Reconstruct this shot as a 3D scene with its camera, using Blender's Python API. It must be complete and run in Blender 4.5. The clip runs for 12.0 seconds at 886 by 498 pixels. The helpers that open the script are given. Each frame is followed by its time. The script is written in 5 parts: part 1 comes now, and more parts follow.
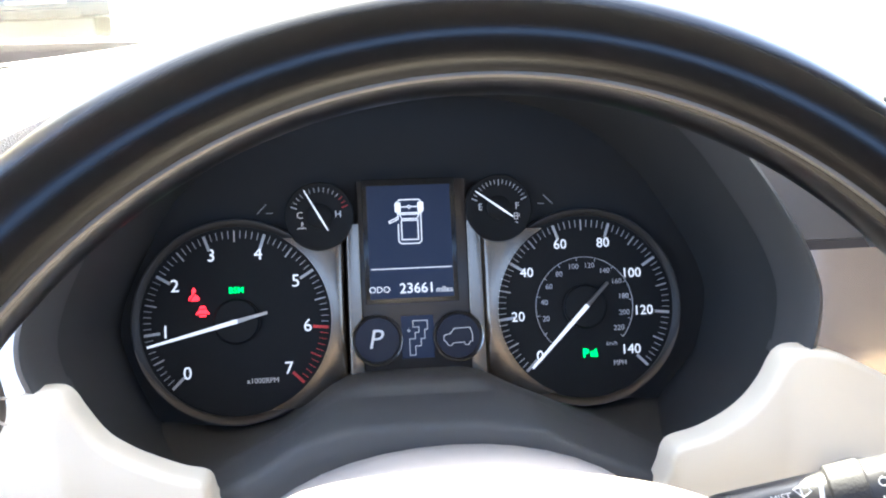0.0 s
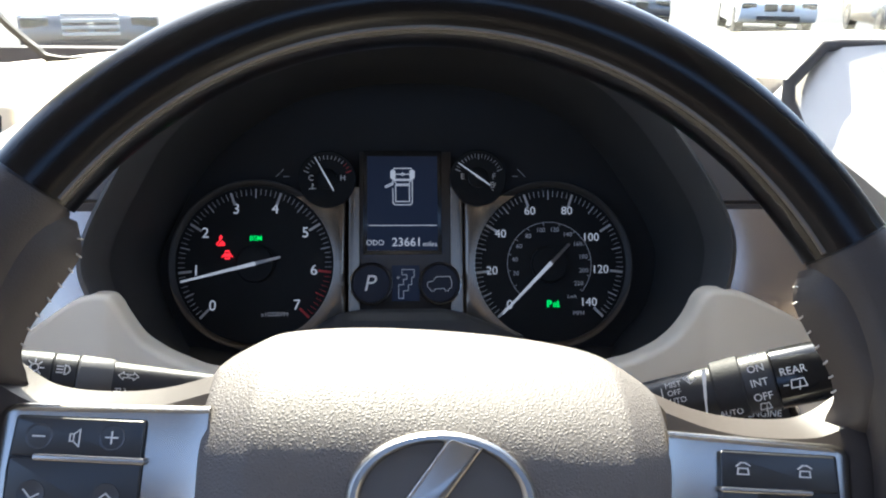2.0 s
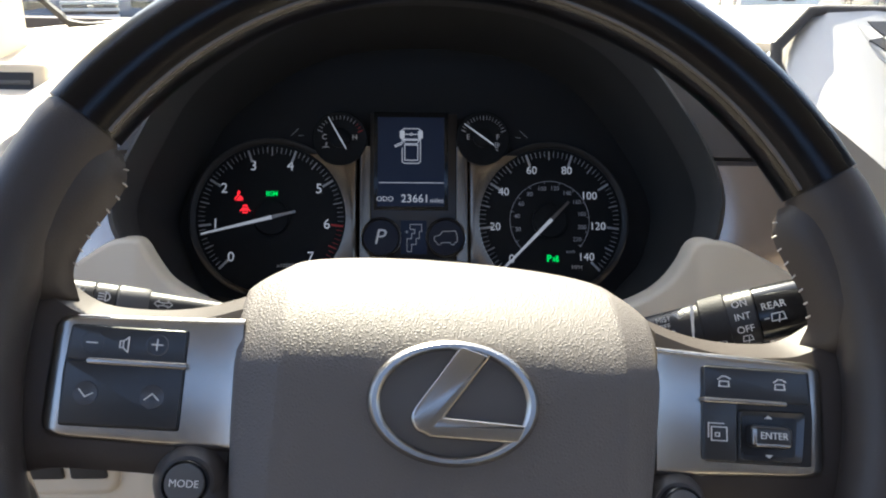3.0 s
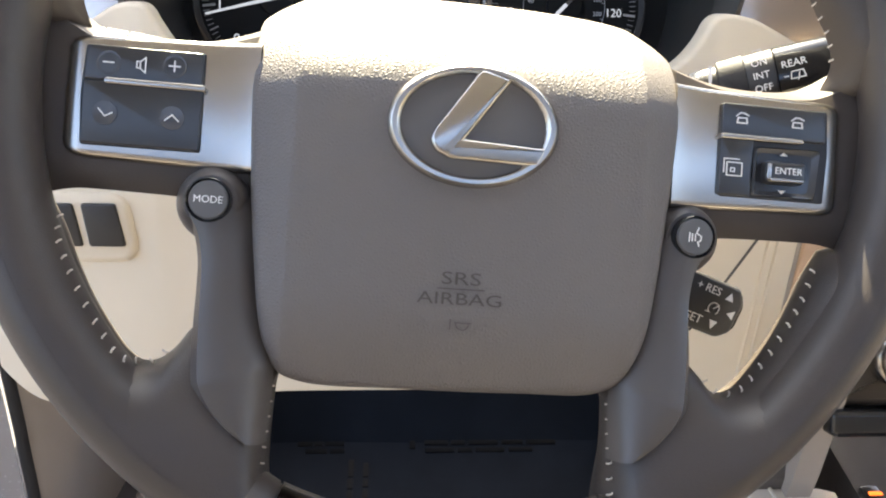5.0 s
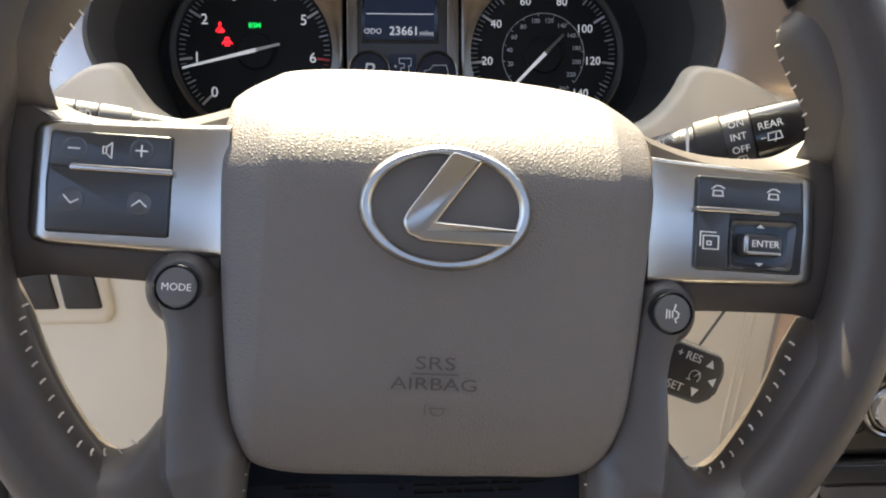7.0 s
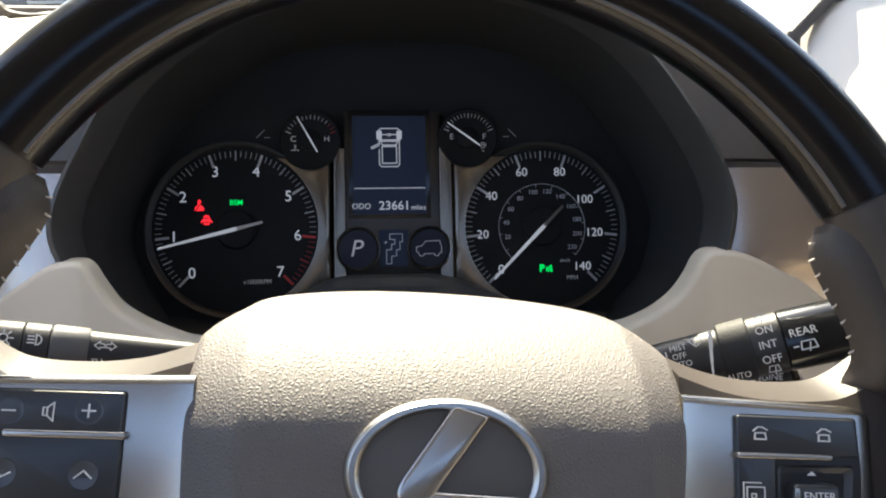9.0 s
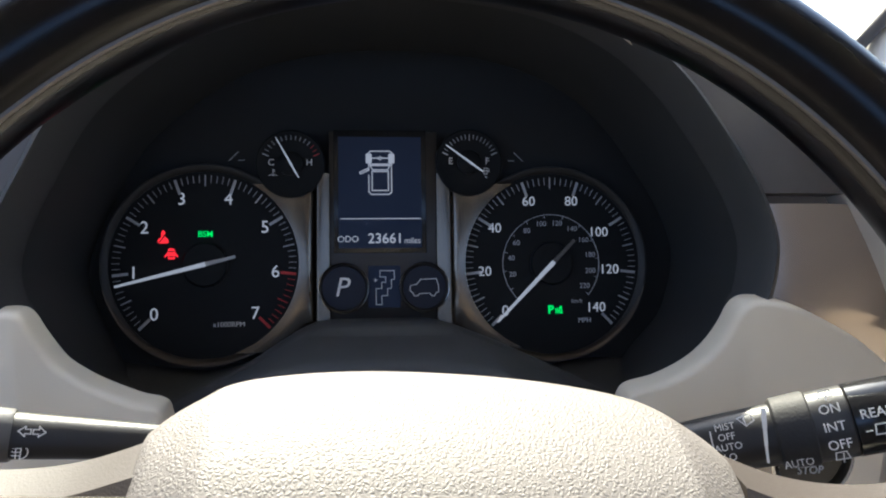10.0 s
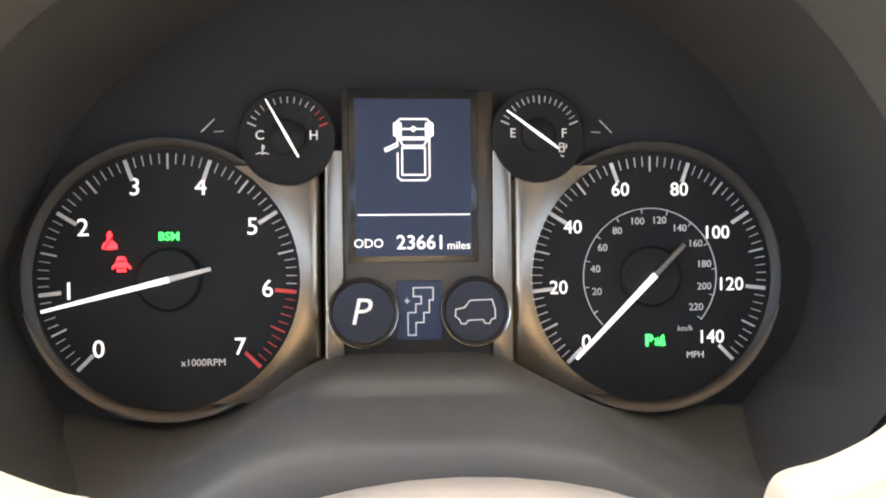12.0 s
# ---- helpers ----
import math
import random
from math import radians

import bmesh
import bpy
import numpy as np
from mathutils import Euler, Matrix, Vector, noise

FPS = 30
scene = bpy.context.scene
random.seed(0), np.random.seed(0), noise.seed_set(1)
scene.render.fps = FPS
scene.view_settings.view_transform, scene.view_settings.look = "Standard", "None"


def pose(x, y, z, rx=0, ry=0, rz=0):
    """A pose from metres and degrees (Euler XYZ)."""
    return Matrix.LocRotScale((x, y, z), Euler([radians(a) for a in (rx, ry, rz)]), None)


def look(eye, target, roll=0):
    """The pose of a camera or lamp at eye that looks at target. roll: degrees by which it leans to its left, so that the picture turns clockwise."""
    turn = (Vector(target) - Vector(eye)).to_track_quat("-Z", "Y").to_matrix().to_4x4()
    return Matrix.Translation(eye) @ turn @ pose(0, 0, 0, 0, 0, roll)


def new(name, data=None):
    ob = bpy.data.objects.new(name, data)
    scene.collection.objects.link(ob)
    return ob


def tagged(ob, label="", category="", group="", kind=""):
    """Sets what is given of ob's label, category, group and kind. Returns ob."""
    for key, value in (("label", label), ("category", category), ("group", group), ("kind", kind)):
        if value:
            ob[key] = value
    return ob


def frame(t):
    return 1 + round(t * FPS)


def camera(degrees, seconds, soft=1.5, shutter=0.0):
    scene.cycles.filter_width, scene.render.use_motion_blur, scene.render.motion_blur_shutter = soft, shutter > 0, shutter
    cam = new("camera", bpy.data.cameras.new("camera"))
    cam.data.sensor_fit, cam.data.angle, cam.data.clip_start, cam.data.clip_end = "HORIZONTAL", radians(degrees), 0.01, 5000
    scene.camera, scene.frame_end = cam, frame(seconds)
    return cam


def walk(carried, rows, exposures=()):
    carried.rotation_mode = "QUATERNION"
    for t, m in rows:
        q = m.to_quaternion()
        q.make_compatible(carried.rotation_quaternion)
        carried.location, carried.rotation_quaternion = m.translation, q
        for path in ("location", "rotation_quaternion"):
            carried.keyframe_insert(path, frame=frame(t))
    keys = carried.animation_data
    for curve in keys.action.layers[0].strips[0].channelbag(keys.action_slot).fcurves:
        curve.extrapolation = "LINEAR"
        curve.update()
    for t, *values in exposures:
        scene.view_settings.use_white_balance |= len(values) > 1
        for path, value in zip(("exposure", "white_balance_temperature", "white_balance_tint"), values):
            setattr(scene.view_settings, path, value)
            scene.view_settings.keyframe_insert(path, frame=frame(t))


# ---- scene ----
cam = camera(58.22, 12.0, 2.0)
# The car's frame: x to its right, y into the instrument cluster, z up the cluster's face.
EYE, TILT = 1.42, -24.5
CAR = pose(0, 0, EYE, TILT)
ROWS = [
    (0.0, 0.0000, -0.0001, -0.0000, 92.35, 2.63, -5.26),
    (0.5, 0.0156, -0.0111, -0.0195, 92.70, 1.69, -4.84),
    (1.0, 0.0177, -0.0277, -0.0357, 93.13, 1.04, -3.99),
    (1.5, 0.0221, -0.0608, -0.0464, 94.28, 0.85, -2.84),
    (2.0, 0.0232, -0.0812, -0.0550, 95.16, 0.57, -2.90),
    (2.5, 0.0192, -0.0964, -0.0663, 94.97, 0.17, -3.11),
    (4.5, 0.0120, -0.1195, -0.1184, 87.89, -0.14, -3.02),
    (5.0, 0.0080, -0.1087, -0.1295, 84.24, -0.58, -3.24),
    (5.5, 0.0076, -0.0997, -0.1364, 81.25, -0.72, -3.82),
    (6.0, 0.0085, -0.0974, -0.1352, 79.97, -0.56, -4.25),
    (6.5, 0.0121, -0.1006, -0.1235, 81.83, -0.19, -4.23),
    (7.0, 0.0152, -0.1026, -0.1049, 85.25, 0.22, -3.88),
    (7.5, 0.0164, -0.1044, -0.0875, 88.51, 0.49, -3.87),
    (9.5, 0.0157, -0.0374, -0.0472, 93.29, 1.14, -5.01),
    (10.0, 0.0137, -0.0044, -0.0338, 93.14, 0.81, -5.70),
    (10.5, 0.0152, 0.0502, -0.0201, 92.50, 0.20, -6.01),
    (11.0, 0.0099, 0.0836, -0.0126, 91.85, -0.15, -5.23),
    (11.5, 0.0089, 0.1040, -0.0021, 90.24, 0.06, -4.97),
    (12.0, 0.0086, 0.1244, -0.0024, 89.44, 0.54, -4.76),
]
EXPOSURES = [(0.0, 4.55, 5500, 10), (1.0, 4.40, 5450, 10), (1.5, 3.65, 5400, 10), (2.5, 2.75, 5550, 10), (4.5, 2.96, 6150, 10), (5.0, 3.90, 6300, 10), (5.5, 4.36, 6500, 10), (6.5, 4.22, 6500, 10), (7.0, 3.45, 6250, 10), (7.5, 3.06, 6050, 10), (9.5, 2.85, 5800, 10), (10.0, 2.80, 5500, 10), (10.5, 4.60, 5500, 10), (11.0, 5.20, 5700, 10), (11.5, 5.30, 6700, 10), (12.0, 5.20, 7400, 10)]
walk(cam, [(t, CAR @ pose(x, y, z, rx, ry, rz)) for t, x, y, z, rx, ry, rz in ROWS], EXPOSURES)

# ---- light ----
SUN_UP, SUN_SIDE = 46.0, -7.0          # degrees above the horizon; to the right of straight ahead
world = bpy.data.worlds.new("world")
scene.world = world
world.use_nodes = True
wn = world.node_tree
sky = wn.nodes.new("ShaderNodeTexSky")
sky.sky_type, sky.sun_disc = "NISHITA", False
sky.air_density, sky.dust_density, sky.ozone_density = 1.0, 5.0, 0.5
sky.sun_elevation, sky.sun_rotation = radians(SUN_UP), radians(SUN_SIDE)
wn.links.new(sky.outputs[0], wn.nodes["Background"].inputs[0])
wn.nodes["Background"].inputs[1].default_value = 0.085
sun = new("sun", bpy.data.lights.new("sun", "SUN"))
sun.data.energy, sun.data.angle, sun.data.color = 5.0, radians(0.5), (1.0, 0.81, 0.54)
aim = Vector((math.sin(radians(SUN_SIDE)) * math.cos(radians(SUN_UP)), math.cos(radians(SUN_SIDE)) * math.cos(radians(SUN_UP)), math.sin(radians(SUN_UP))))
sun.matrix_world = look(aim * 20, (0, 0, 0))


# ---- materials ----
def material(name, colour, rough=0.5, metal=0.0, grain=0.0, size=400.0, vary=0.12, broad=14.0, coat=0.0, glow=0.0, cell=False, spec=0.5, uneven=0.07):
    """A surface with broad stains (vary, at broad per metre) and fine relief (grain, at size per metre)."""
    m = bpy.data.materials.new(name)
    m.use_nodes = True
    nt = m.node_tree
    b = nt.nodes["Principled BSDF"]
    b.inputs["Metallic"].default_value = metal
    b.inputs["Coat Weight"].default_value = coat
    b.inputs["Coat Roughness"].default_value = 0.04
    b.inputs["Specular IOR Level"].default_value = spec
    where = nt.nodes.new("ShaderNodeTexCoord").outputs["Object"]
    big, fine = nt.nodes.new("ShaderNodeTexNoise"), nt.nodes.new("ShaderNodeTexNoise")
    big.inputs["Scale"].default_value, big.inputs["Detail"].default_value = broad, 5
    fine.inputs["Scale"].default_value, fine.inputs["Detail"].default_value = size, 3
    mix = nt.nodes.new("ShaderNodeMix")
    mix.data_type = "RGBA"
    c = Vector(colour)
    mix.inputs["A"].default_value = (*(c * (1 - vary)), 1)
    mix.inputs["B"].default_value = (*(min(1, v * (1 + vary)) for v in c), 1)
    rr = nt.nodes.new("ShaderNodeMapRange")
    rr.inputs["To Min"].default_value, rr.inputs["To Max"].default_value = max(0.02, rough - uneven), min(1, rough + uneven)
    for n in (big, fine):
        nt.links.new(where, n.inputs["Vector"])
    nt.links.new(big.outputs[0], mix.inputs["Factor"])
    nt.links.new(fine.outputs[0], rr.inputs["Value"])
    nt.links.new(mix.outputs["Result"], b.inputs["Base Color"])
    nt.links.new(rr.outputs[0], b.inputs["Roughness"])
    if grain:
        bump = nt.nodes.new("ShaderNodeBump")
        bump.inputs["Strength"].default_value, bump.inputs["Distance"].default_value = grain, 0.0006
        height = fine.outputs[0]
        if cell:
            vor = nt.nodes.new("ShaderNodeTexVoronoi")
            vor.feature = "DISTANCE_TO_EDGE"
            vor.inputs["Scale"].default_value = size
            warp = nt.nodes.new("ShaderNodeMix")
            warp.data_type = "RGBA"
            warp.inputs["Factor"].default_value = 0.0015
            nt.links.new(where, warp.inputs["A"])
            nt.links.new(fine.outputs[1], warp.inputs["B"])
            nt.links.new(warp.outputs["Result"], vor.inputs["Vector"])
            lift = nt.nodes.new("ShaderNodeMapRange")
            lift.inputs["From Max"].default_value = 0.42
            lift.interpolation_type = "SMOOTHERSTEP"
            nt.links.new(vor.outputs["Distance"], lift.inputs["Value"])
            height = lift.outputs[0]
        nt.links.new(height, bump.inputs["Height"])
        nt.links.new(bump.outputs[0], b.inputs["Normal"])
    if glow:
        b.inputs["Emission Color"].default_value = (*colour, 1)
        b.inputs["Emission Strength"].default_value = glow
    return m


def burl_wood(name):
    """Dark red-brown wood under a thick clear lacquer."""
    m = material(name, (0.05, 0.02, 0.014), rough=0.3, coat=0.55, spec=0.05, uneven=0.01)
    nt = m.node_tree
    b = nt.nodes["Principled BSDF"]
    b.inputs["Coat Roughness"].default_value = 0.22
    where = nt.nodes.new("ShaderNodeTexCoord").outputs["Object"]
    stretch = nt.nodes.new("ShaderNodeMapping")
    stretch.inputs["Scale"].default_value = (9, 60, 60)
    wave = nt.nodes.new("ShaderNodeTexNoise")
    wave.inputs["Scale"].default_value, wave.inputs["Detail"].default_value, wave.inputs["Distortion"].default_value = 1.5, 6, 1.2
    ramp = nt.nodes.new("ShaderNodeValToRGB")
    e = ramp.color_ramp.elements
    e[0].position, e[0].color = 0.42, (0.0010, 0.0009, 0.0012, 1)
    e[1].position, e[1].color = 0.85, (0.0050, 0.0017, 0.0015, 1)
    nt.links.new(where, stretch.inputs["Vector"])
    nt.links.new(stretch.outputs[0], wave.inputs["Vector"])
    nt.links.new(wave.outputs[0], ramp.inputs[0])
    nt.links.new(ramp.outputs[0], b.inputs["Base Color"])
    return m


TAUPE = material("taupe leather", (0.0455, 0.0376, 0.0335), 0.43, grain=0.22, size=1500, vary=0.1, spec=0.4, uneven=0.04)
TAUPE_GRAIN = material("taupe grained leather", (0.119, 0.1065, 0.1005), 0.60, grain=0.36, size=720, vary=0.06, cell=True, uneven=0.04)
TAUPE_PLASTIC = material("taupe soft plastic", (0.094, 0.0845, 0.080), 0.5, grain=0.2, size=2500)
SPOKE_PLASTIC = material("smooth taupe plastic", (0.064, 0.0560, 0.0525), 0.40, grain=0.15, size=2500, vary=0.08, uneven=0.03)
CREAM = material("cream plastic", (0.68, 0.60, 0.475), 0.6, grain=0.3, size=2200, vary=0.06)
CREAM_LEATHER = material("cream leather", (0.62, 0.56, 0.48), 0.5, grain=0.5, size=600, vary=0.07, cell=True)
DASH_TOP = material("cream dash top", (0.62, 0.565, 0.49), 0.65, grain=0.5, size=700, vary=0.06, cell=True)
WOOD = burl_wood("dark lacquered wood")
BLACK_GLOSS = material("black gloss plastic", (0.012, 0.012, 0.013), 0.18, vary=0.2, uneven=0.02)
BLACK = material("black plastic", (0.022, 0.021, 0.022), 0.42, grain=0.2, size=3000, vary=0.2)
ROCKER = material("charcoal rocker plastic", (0.027, 0.027, 0.0285), 0.3, vary=0.12, uneven=0.03, spec=0.7)
CLUSTER_BLACK = material("cluster black", (0.0115, 0.0120, 0.0127), 0.6, grain=0.15, size=3500, vary=0.12, spec=0.35, uneven=0.03)
DIAL_BLACK = material("dial black", (0.0090, 0.0094, 0.0100), 0.55, vary=0.2, spec=0.15)
LIP_GREY = material("dark grey band", (0.095, 0.092, 0.092), 0.45, grain=0.2, size=3000)
HOOD = material("dark grey hood band", (0.058, 0.057, 0.057), 0.5, grain=0.2, size=3000, uneven=0.03)
SILVER = material("satin silver", (0.45, 0.42, 0.38), 0.26, metal=1.0, vary=0.02, broad=5, uneven=0.0)
CHROME = material("chrome", (0.75, 0.73, 0.7), 0.10, metal=1.0, vary=0.04, uneven=0.01)
BRONZE = material("bronze satin paint", (0.50, 0.42, 0.36), 0.24, metal=0.85, vary=0.06, broad=9, uneven=0.02)
CLUSTER_METAL = material("brushed bronze metal", (0.18, 0.146, 0.112), 0.22, metal=1.0, vary=0.06, broad=20, uneven=0.02)
BEZEL = material("dark dial ring", (0.014, 0.0135, 0.0135), 0.5, metal=0.2, vary=0.08, uneven=0.02)
# Cluster charcoal with the light on the tunnel wall put into its tone.
TUNNEL_LIT = material("charcoal wall plastic toned half lit", (0.033, 0.033, 0.0335), 0.55, grain=0.15, size=3500, vary=0.12, spec=0.35, uneven=0.03)
TAN = material("satin tan paint", (0.52, 0.37, 0.26), 0.38, metal=0.15, vary=0.05, uneven=0.02)
CRESCENT_LIT = material("ring bronze toned as lit", (0.062, 0.050, 0.041), 0.4, metal=0.7, vary=0.08, uneven=0.02)
# Cluster charcoal again, lightened for the light on up-facing plastic.
LEDGE_LIT = material("charcoal plastic toned as lit", (0.047, 0.0455, 0.0445), 0.6, grain=0.15, size=3500, vary=0.1, uneven=0.03)
CENTRE_METAL = material("dark bronze metal", (0.040, 0.034, 0.030), 0.32, metal=0.4, vary=0.08, uneven=0.02)
SHROUD = material("pale taupe plastic", (0.34, 0.30, 0.265), 0.55, grain=0.25, size=2200, vary=0.06)
INLAY = material("pale bronze inlay", (0.13, 0.112, 0.095), 0.35, metal=0.5, uneven=0.02)
THREAD = material("pale thread", (0.55, 0.5, 0.44), 0.8, vary=0.15, broad=200)
WHITE_INK = material("white lit ink", (0.31, 0.315, 0.33), 0.6, glow=0.125, vary=0.03)
DIM_INK = material("grey dim ink", (0.42, 0.43, 0.46), 0.6, glow=0.008, vary=0.03)
PRINT = material("white print", (0.75, 0.74, 0.72), 0.6, vary=0.03)
TICK = material("grey white tick", (0.46, 0.465, 0.48), 0.6, vary=0.03)
STACK = material("pale silver paint", (0.60, 0.58, 0.55), 0.38, metal=0.35, vary=0.04, uneven=0.02)
RED_INK = material("red ink", (0.45, 0.03, 0.03), 0.6, vary=0.03)
RED_LIT = material("red lamp", (1.0, 0.02, 0.03), 0.6, glow=0.16, vary=0.02)
GREEN_LIT = material("green lamp", (0.01, 0.6, 0.085), 0.6, glow=0.16, vary=0.02)
ORANGE_LIT = material("orange lamp", (1.0, 0.16, 0.01), 0.6, glow=0.16, vary=0.02)
SCREEN = material("blue-black screen", (0.020, 0.027, 0.050), 0.4, glow=0.02, vary=0.05, uneven=0.01, spec=0.12)
LAMP_BLUE = material("blue-black lamp glass", (0.022, 0.024, 0.036), 0.4, vary=0.08, uneven=0.01, spec=0.15)
EMBLEM = material("taupe grey emblem plate", (0.088, 0.080, 0.076), 0.45, vary=0.08, uneven=0.02)
PRESSED = material("debossed dark letter", (0.06, 0.051, 0.046), 0.7)
WELL = material("dark grey gloss well", (0.045, 0.046, 0.050), 0.2, vary=0.1, uneven=0.01, spec=0.8)
DIMPLE = material("grey gloss dimple", (0.07, 0.07, 0.075), 0.22, vary=0.1, uneven=0.01)
RUBBER = material("dark rubber", (0.02, 0.019, 0.02), 0.7, grain=0.3, size=900)


# ---- building helpers ----
def part(name, bm, mat, parent, label="", m=None, smooth=True):
    """Links a bmesh as one mesh under a thing or a part."""
    bmesh.ops.recalc_face_normals(bm, faces=bm.faces)
    me = bpy.data.meshes.new(name)
    bm.to_mesh(me)
    bm.free()
    me.materials.append(mat)
    if smooth:
        me.polygons.foreach_set("use_smooth", [True] * len(me.polygons))
        me.set_sharp_from_angle(angle=radians(38))
    ob = new(name, me)
    if parent:
        ob.parent = parent
    if m is not None:
        ob.matrix_basis = m
    if label:
        ob["label"] = label
    return ob


def thing(name, m, label, category, group="", kind=""):
    ob = new(name)
    ob.empty_display_size = 0.02
    ob.matrix_basis = m
    return tagged(ob, label, category, group, kind)


def face_frame(x, y, z, m=CAR):
    """A frame at a place in the car whose x is right, y up and z towards the driver."""
    return m @ pose(x, y, z, 90)


def round_path(pts, radius=0.0, steps=4):
    """A closed outline with its corners rounded."""
    out, n = [], len(pts)
    for i in range(n):
        p, a, b = Vector(pts[i]), Vector(pts[i - 1]), Vector(pts[(i + 1) % n])
        r = min(radius, (a - p).length * 0.48, (b - p).length * 0.48)
        if r < 1e-6:
            out.append(p)
            continue
        s, e = p + (a - p).normalized() * r, p + (b - p).normalized() * r
        out += [s.lerp(p, k / steps).lerp(p.lerp(e, k / steps), k / steps) for k in range(steps + 1)]
    return out


def spline(pts, per=6, closed=True):
    """A smooth curve through points."""
    v, n, out = [Vector(p) for p in pts], len(pts), []
    for i in range(n if closed else n - 1):
        if closed:
            a, b, c, d = (v[(i + k) % n] for k in (-1, 0, 1, 2))
        else:
            a, b, c, d = v[max(i - 1, 0)], v[i], v[i + 1], v[min(i + 2, n - 1)]
        for k in range(per):
            t = k / per
            out.append(0.5 * (2 * b + (c - a) * t + (2 * a - 5 * b + 4 * c - d) * t * t + (3 * b - a - 3 * c + d) * t ** 3))
    return out if closed else out + [v[-1]]


def loft(rings, closed=True, caps=(True, True)):
    """Joins rings of equally many points."""
    bm = bmesh.new()
    rows = [[bm.verts.new(p) for p in r] for r in rings]
    n = len(rows[0])
    for a, b in zip(rows, rows[1:]):
        for i in range(n if closed else n - 1):
            j = (i + 1) % n
            bm.faces.new((a[i], a[j], b[j], b[i]))
    if closed:
        if caps[0]:
            bm.faces.new(rows[0])
        if caps[1]:
            bm.faces.new(rows[-1][::-1])
    return bm


def slab(outline, z0, z1, edge=0.0, steps=3, radius=0.0):
    """A plate with this outline from z0 to z1, its front (z1) edge rounded."""
    pts = round_path([(*p[:2],) for p in outline], radius) if radius else [Vector(p[:2]) for p in outline]
    n = len(pts)
    area = sum(pts[i].x * pts[(i + 1) % n].y - pts[(i + 1) % n].x * pts[i].y for i in range(n))
    side = 1 if area > 0 else -1
    inward = []
    for i in range(n):
        d = (pts[(i + 1) % n] - pts[i - 1]).normalized()
        inward.append(Vector((-d.y, d.x)) * side)
    rings = [[(p.x, p.y, z0) for p in pts]]
    if edge:
        for k in range(steps + 1):
            a = radians(90 * k / steps)
            o, z = edge * (1 - math.cos(a)), z1 - edge * (1 - math.sin(a))
            rings.append([(p.x + q.x * o, p.y + q.y * o, z) for p, q in zip(pts, inward)])
    else:
        rings.append([(p.x, p.y, z1) for p in pts])
    return loft(rings)


def box(x0, x1, y0, y1, z0, z1, edge=0.002):
    return slab([(x0, y0), (x1, y0), (x1, y1), (x0, y1)], z0, z1, edge, radius=edge * 1.5)


def circle(r, n=48, x=0.0, y=0.0):
    return [(x + r * math.cos(2 * math.pi * i / n), y + r * math.sin(2 * math.pi * i / n)) for i in range(n)]


def lathe(profile, n=48, x=0.0, y=0.0):
    """Turns (radius, z) pairs about z."""
    return loft([[(*p, z) for p in circle(r, n, x, y)] for r, z in profile], caps=(profile[0][0] > 0, True))


def ring(r0, r1, z0, z1, n=64, x=0.0, y=0.0, edge=0.0006):
    """A flat ring with softened edges."""
    prof = [(r0, z0), (r0, z1 - edge), (r0 + edge, z1), (r1 - edge, z1), (r1, z1 - edge), (r1, z0)]
    return loft([[(*p, z) for p in circle(r, n, x, y)] for r, z in prof], caps=(False, False))


def tube(path, radius, n=10, closed=False, caps=True):
    """A round bar along a path; radius may be a number or one for each point."""
    path = [Vector(p) for p in path]
    rings, up = [], None
    for i, p in enumerate(path):
        a = path[i - 1] if (i or closed) else p
        b = path[(i + 1) % len(path)] if (i < len(path) - 1 or closed) else p
        d = (b - a).normalized()
        if up is None:
            up = d.orthogonal().normalized()
        up = (up - d * up.dot(d)).normalized()
        w, r = d.cross(up), radius[i] if isinstance(radius, (list, tuple)) else radius
        rings.append([p + r * (math.cos(2 * math.pi * k / n) * up + math.sin(2 * math.pi * k / n) * w) for k in range(n)])
    if closed:
        rings.append(rings[0])
    bm = loft(rings, caps=(caps and not closed, caps and not closed))
    if closed:
        bmesh.ops.remove_doubles(bm, verts=bm.verts, dist=1e-7)
    return bm


def strokes(lines, width, depth=0.0004, z=0.0):
    """Thin raised lines in the xy plane, for printed signs."""
    bm = bmesh.new()
    for line in lines:
        pts = [Vector(p) for p in line]
        for a, b in zip(pts, pts[1:]):
            d = (b - a).normalized() if (b - a).length > 1e-9 else Vector((1, 0))
            e, s = d * width * 0.5, Vector((-d.y, d.x)) * width * 0.5
            q = [a - e - s, b + e - s, b + e + s, a - e + s]
            lo, hi = [bm.verts.new((*p, z)) for p in q], [bm.verts.new((*p, z + depth)) for p in q]
            bm.faces.new(hi)
            for i in range(4):
                bm.faces.new((lo[i], lo[(i + 1) % 4], hi[(i + 1) % 4], hi[i]))
    return bm


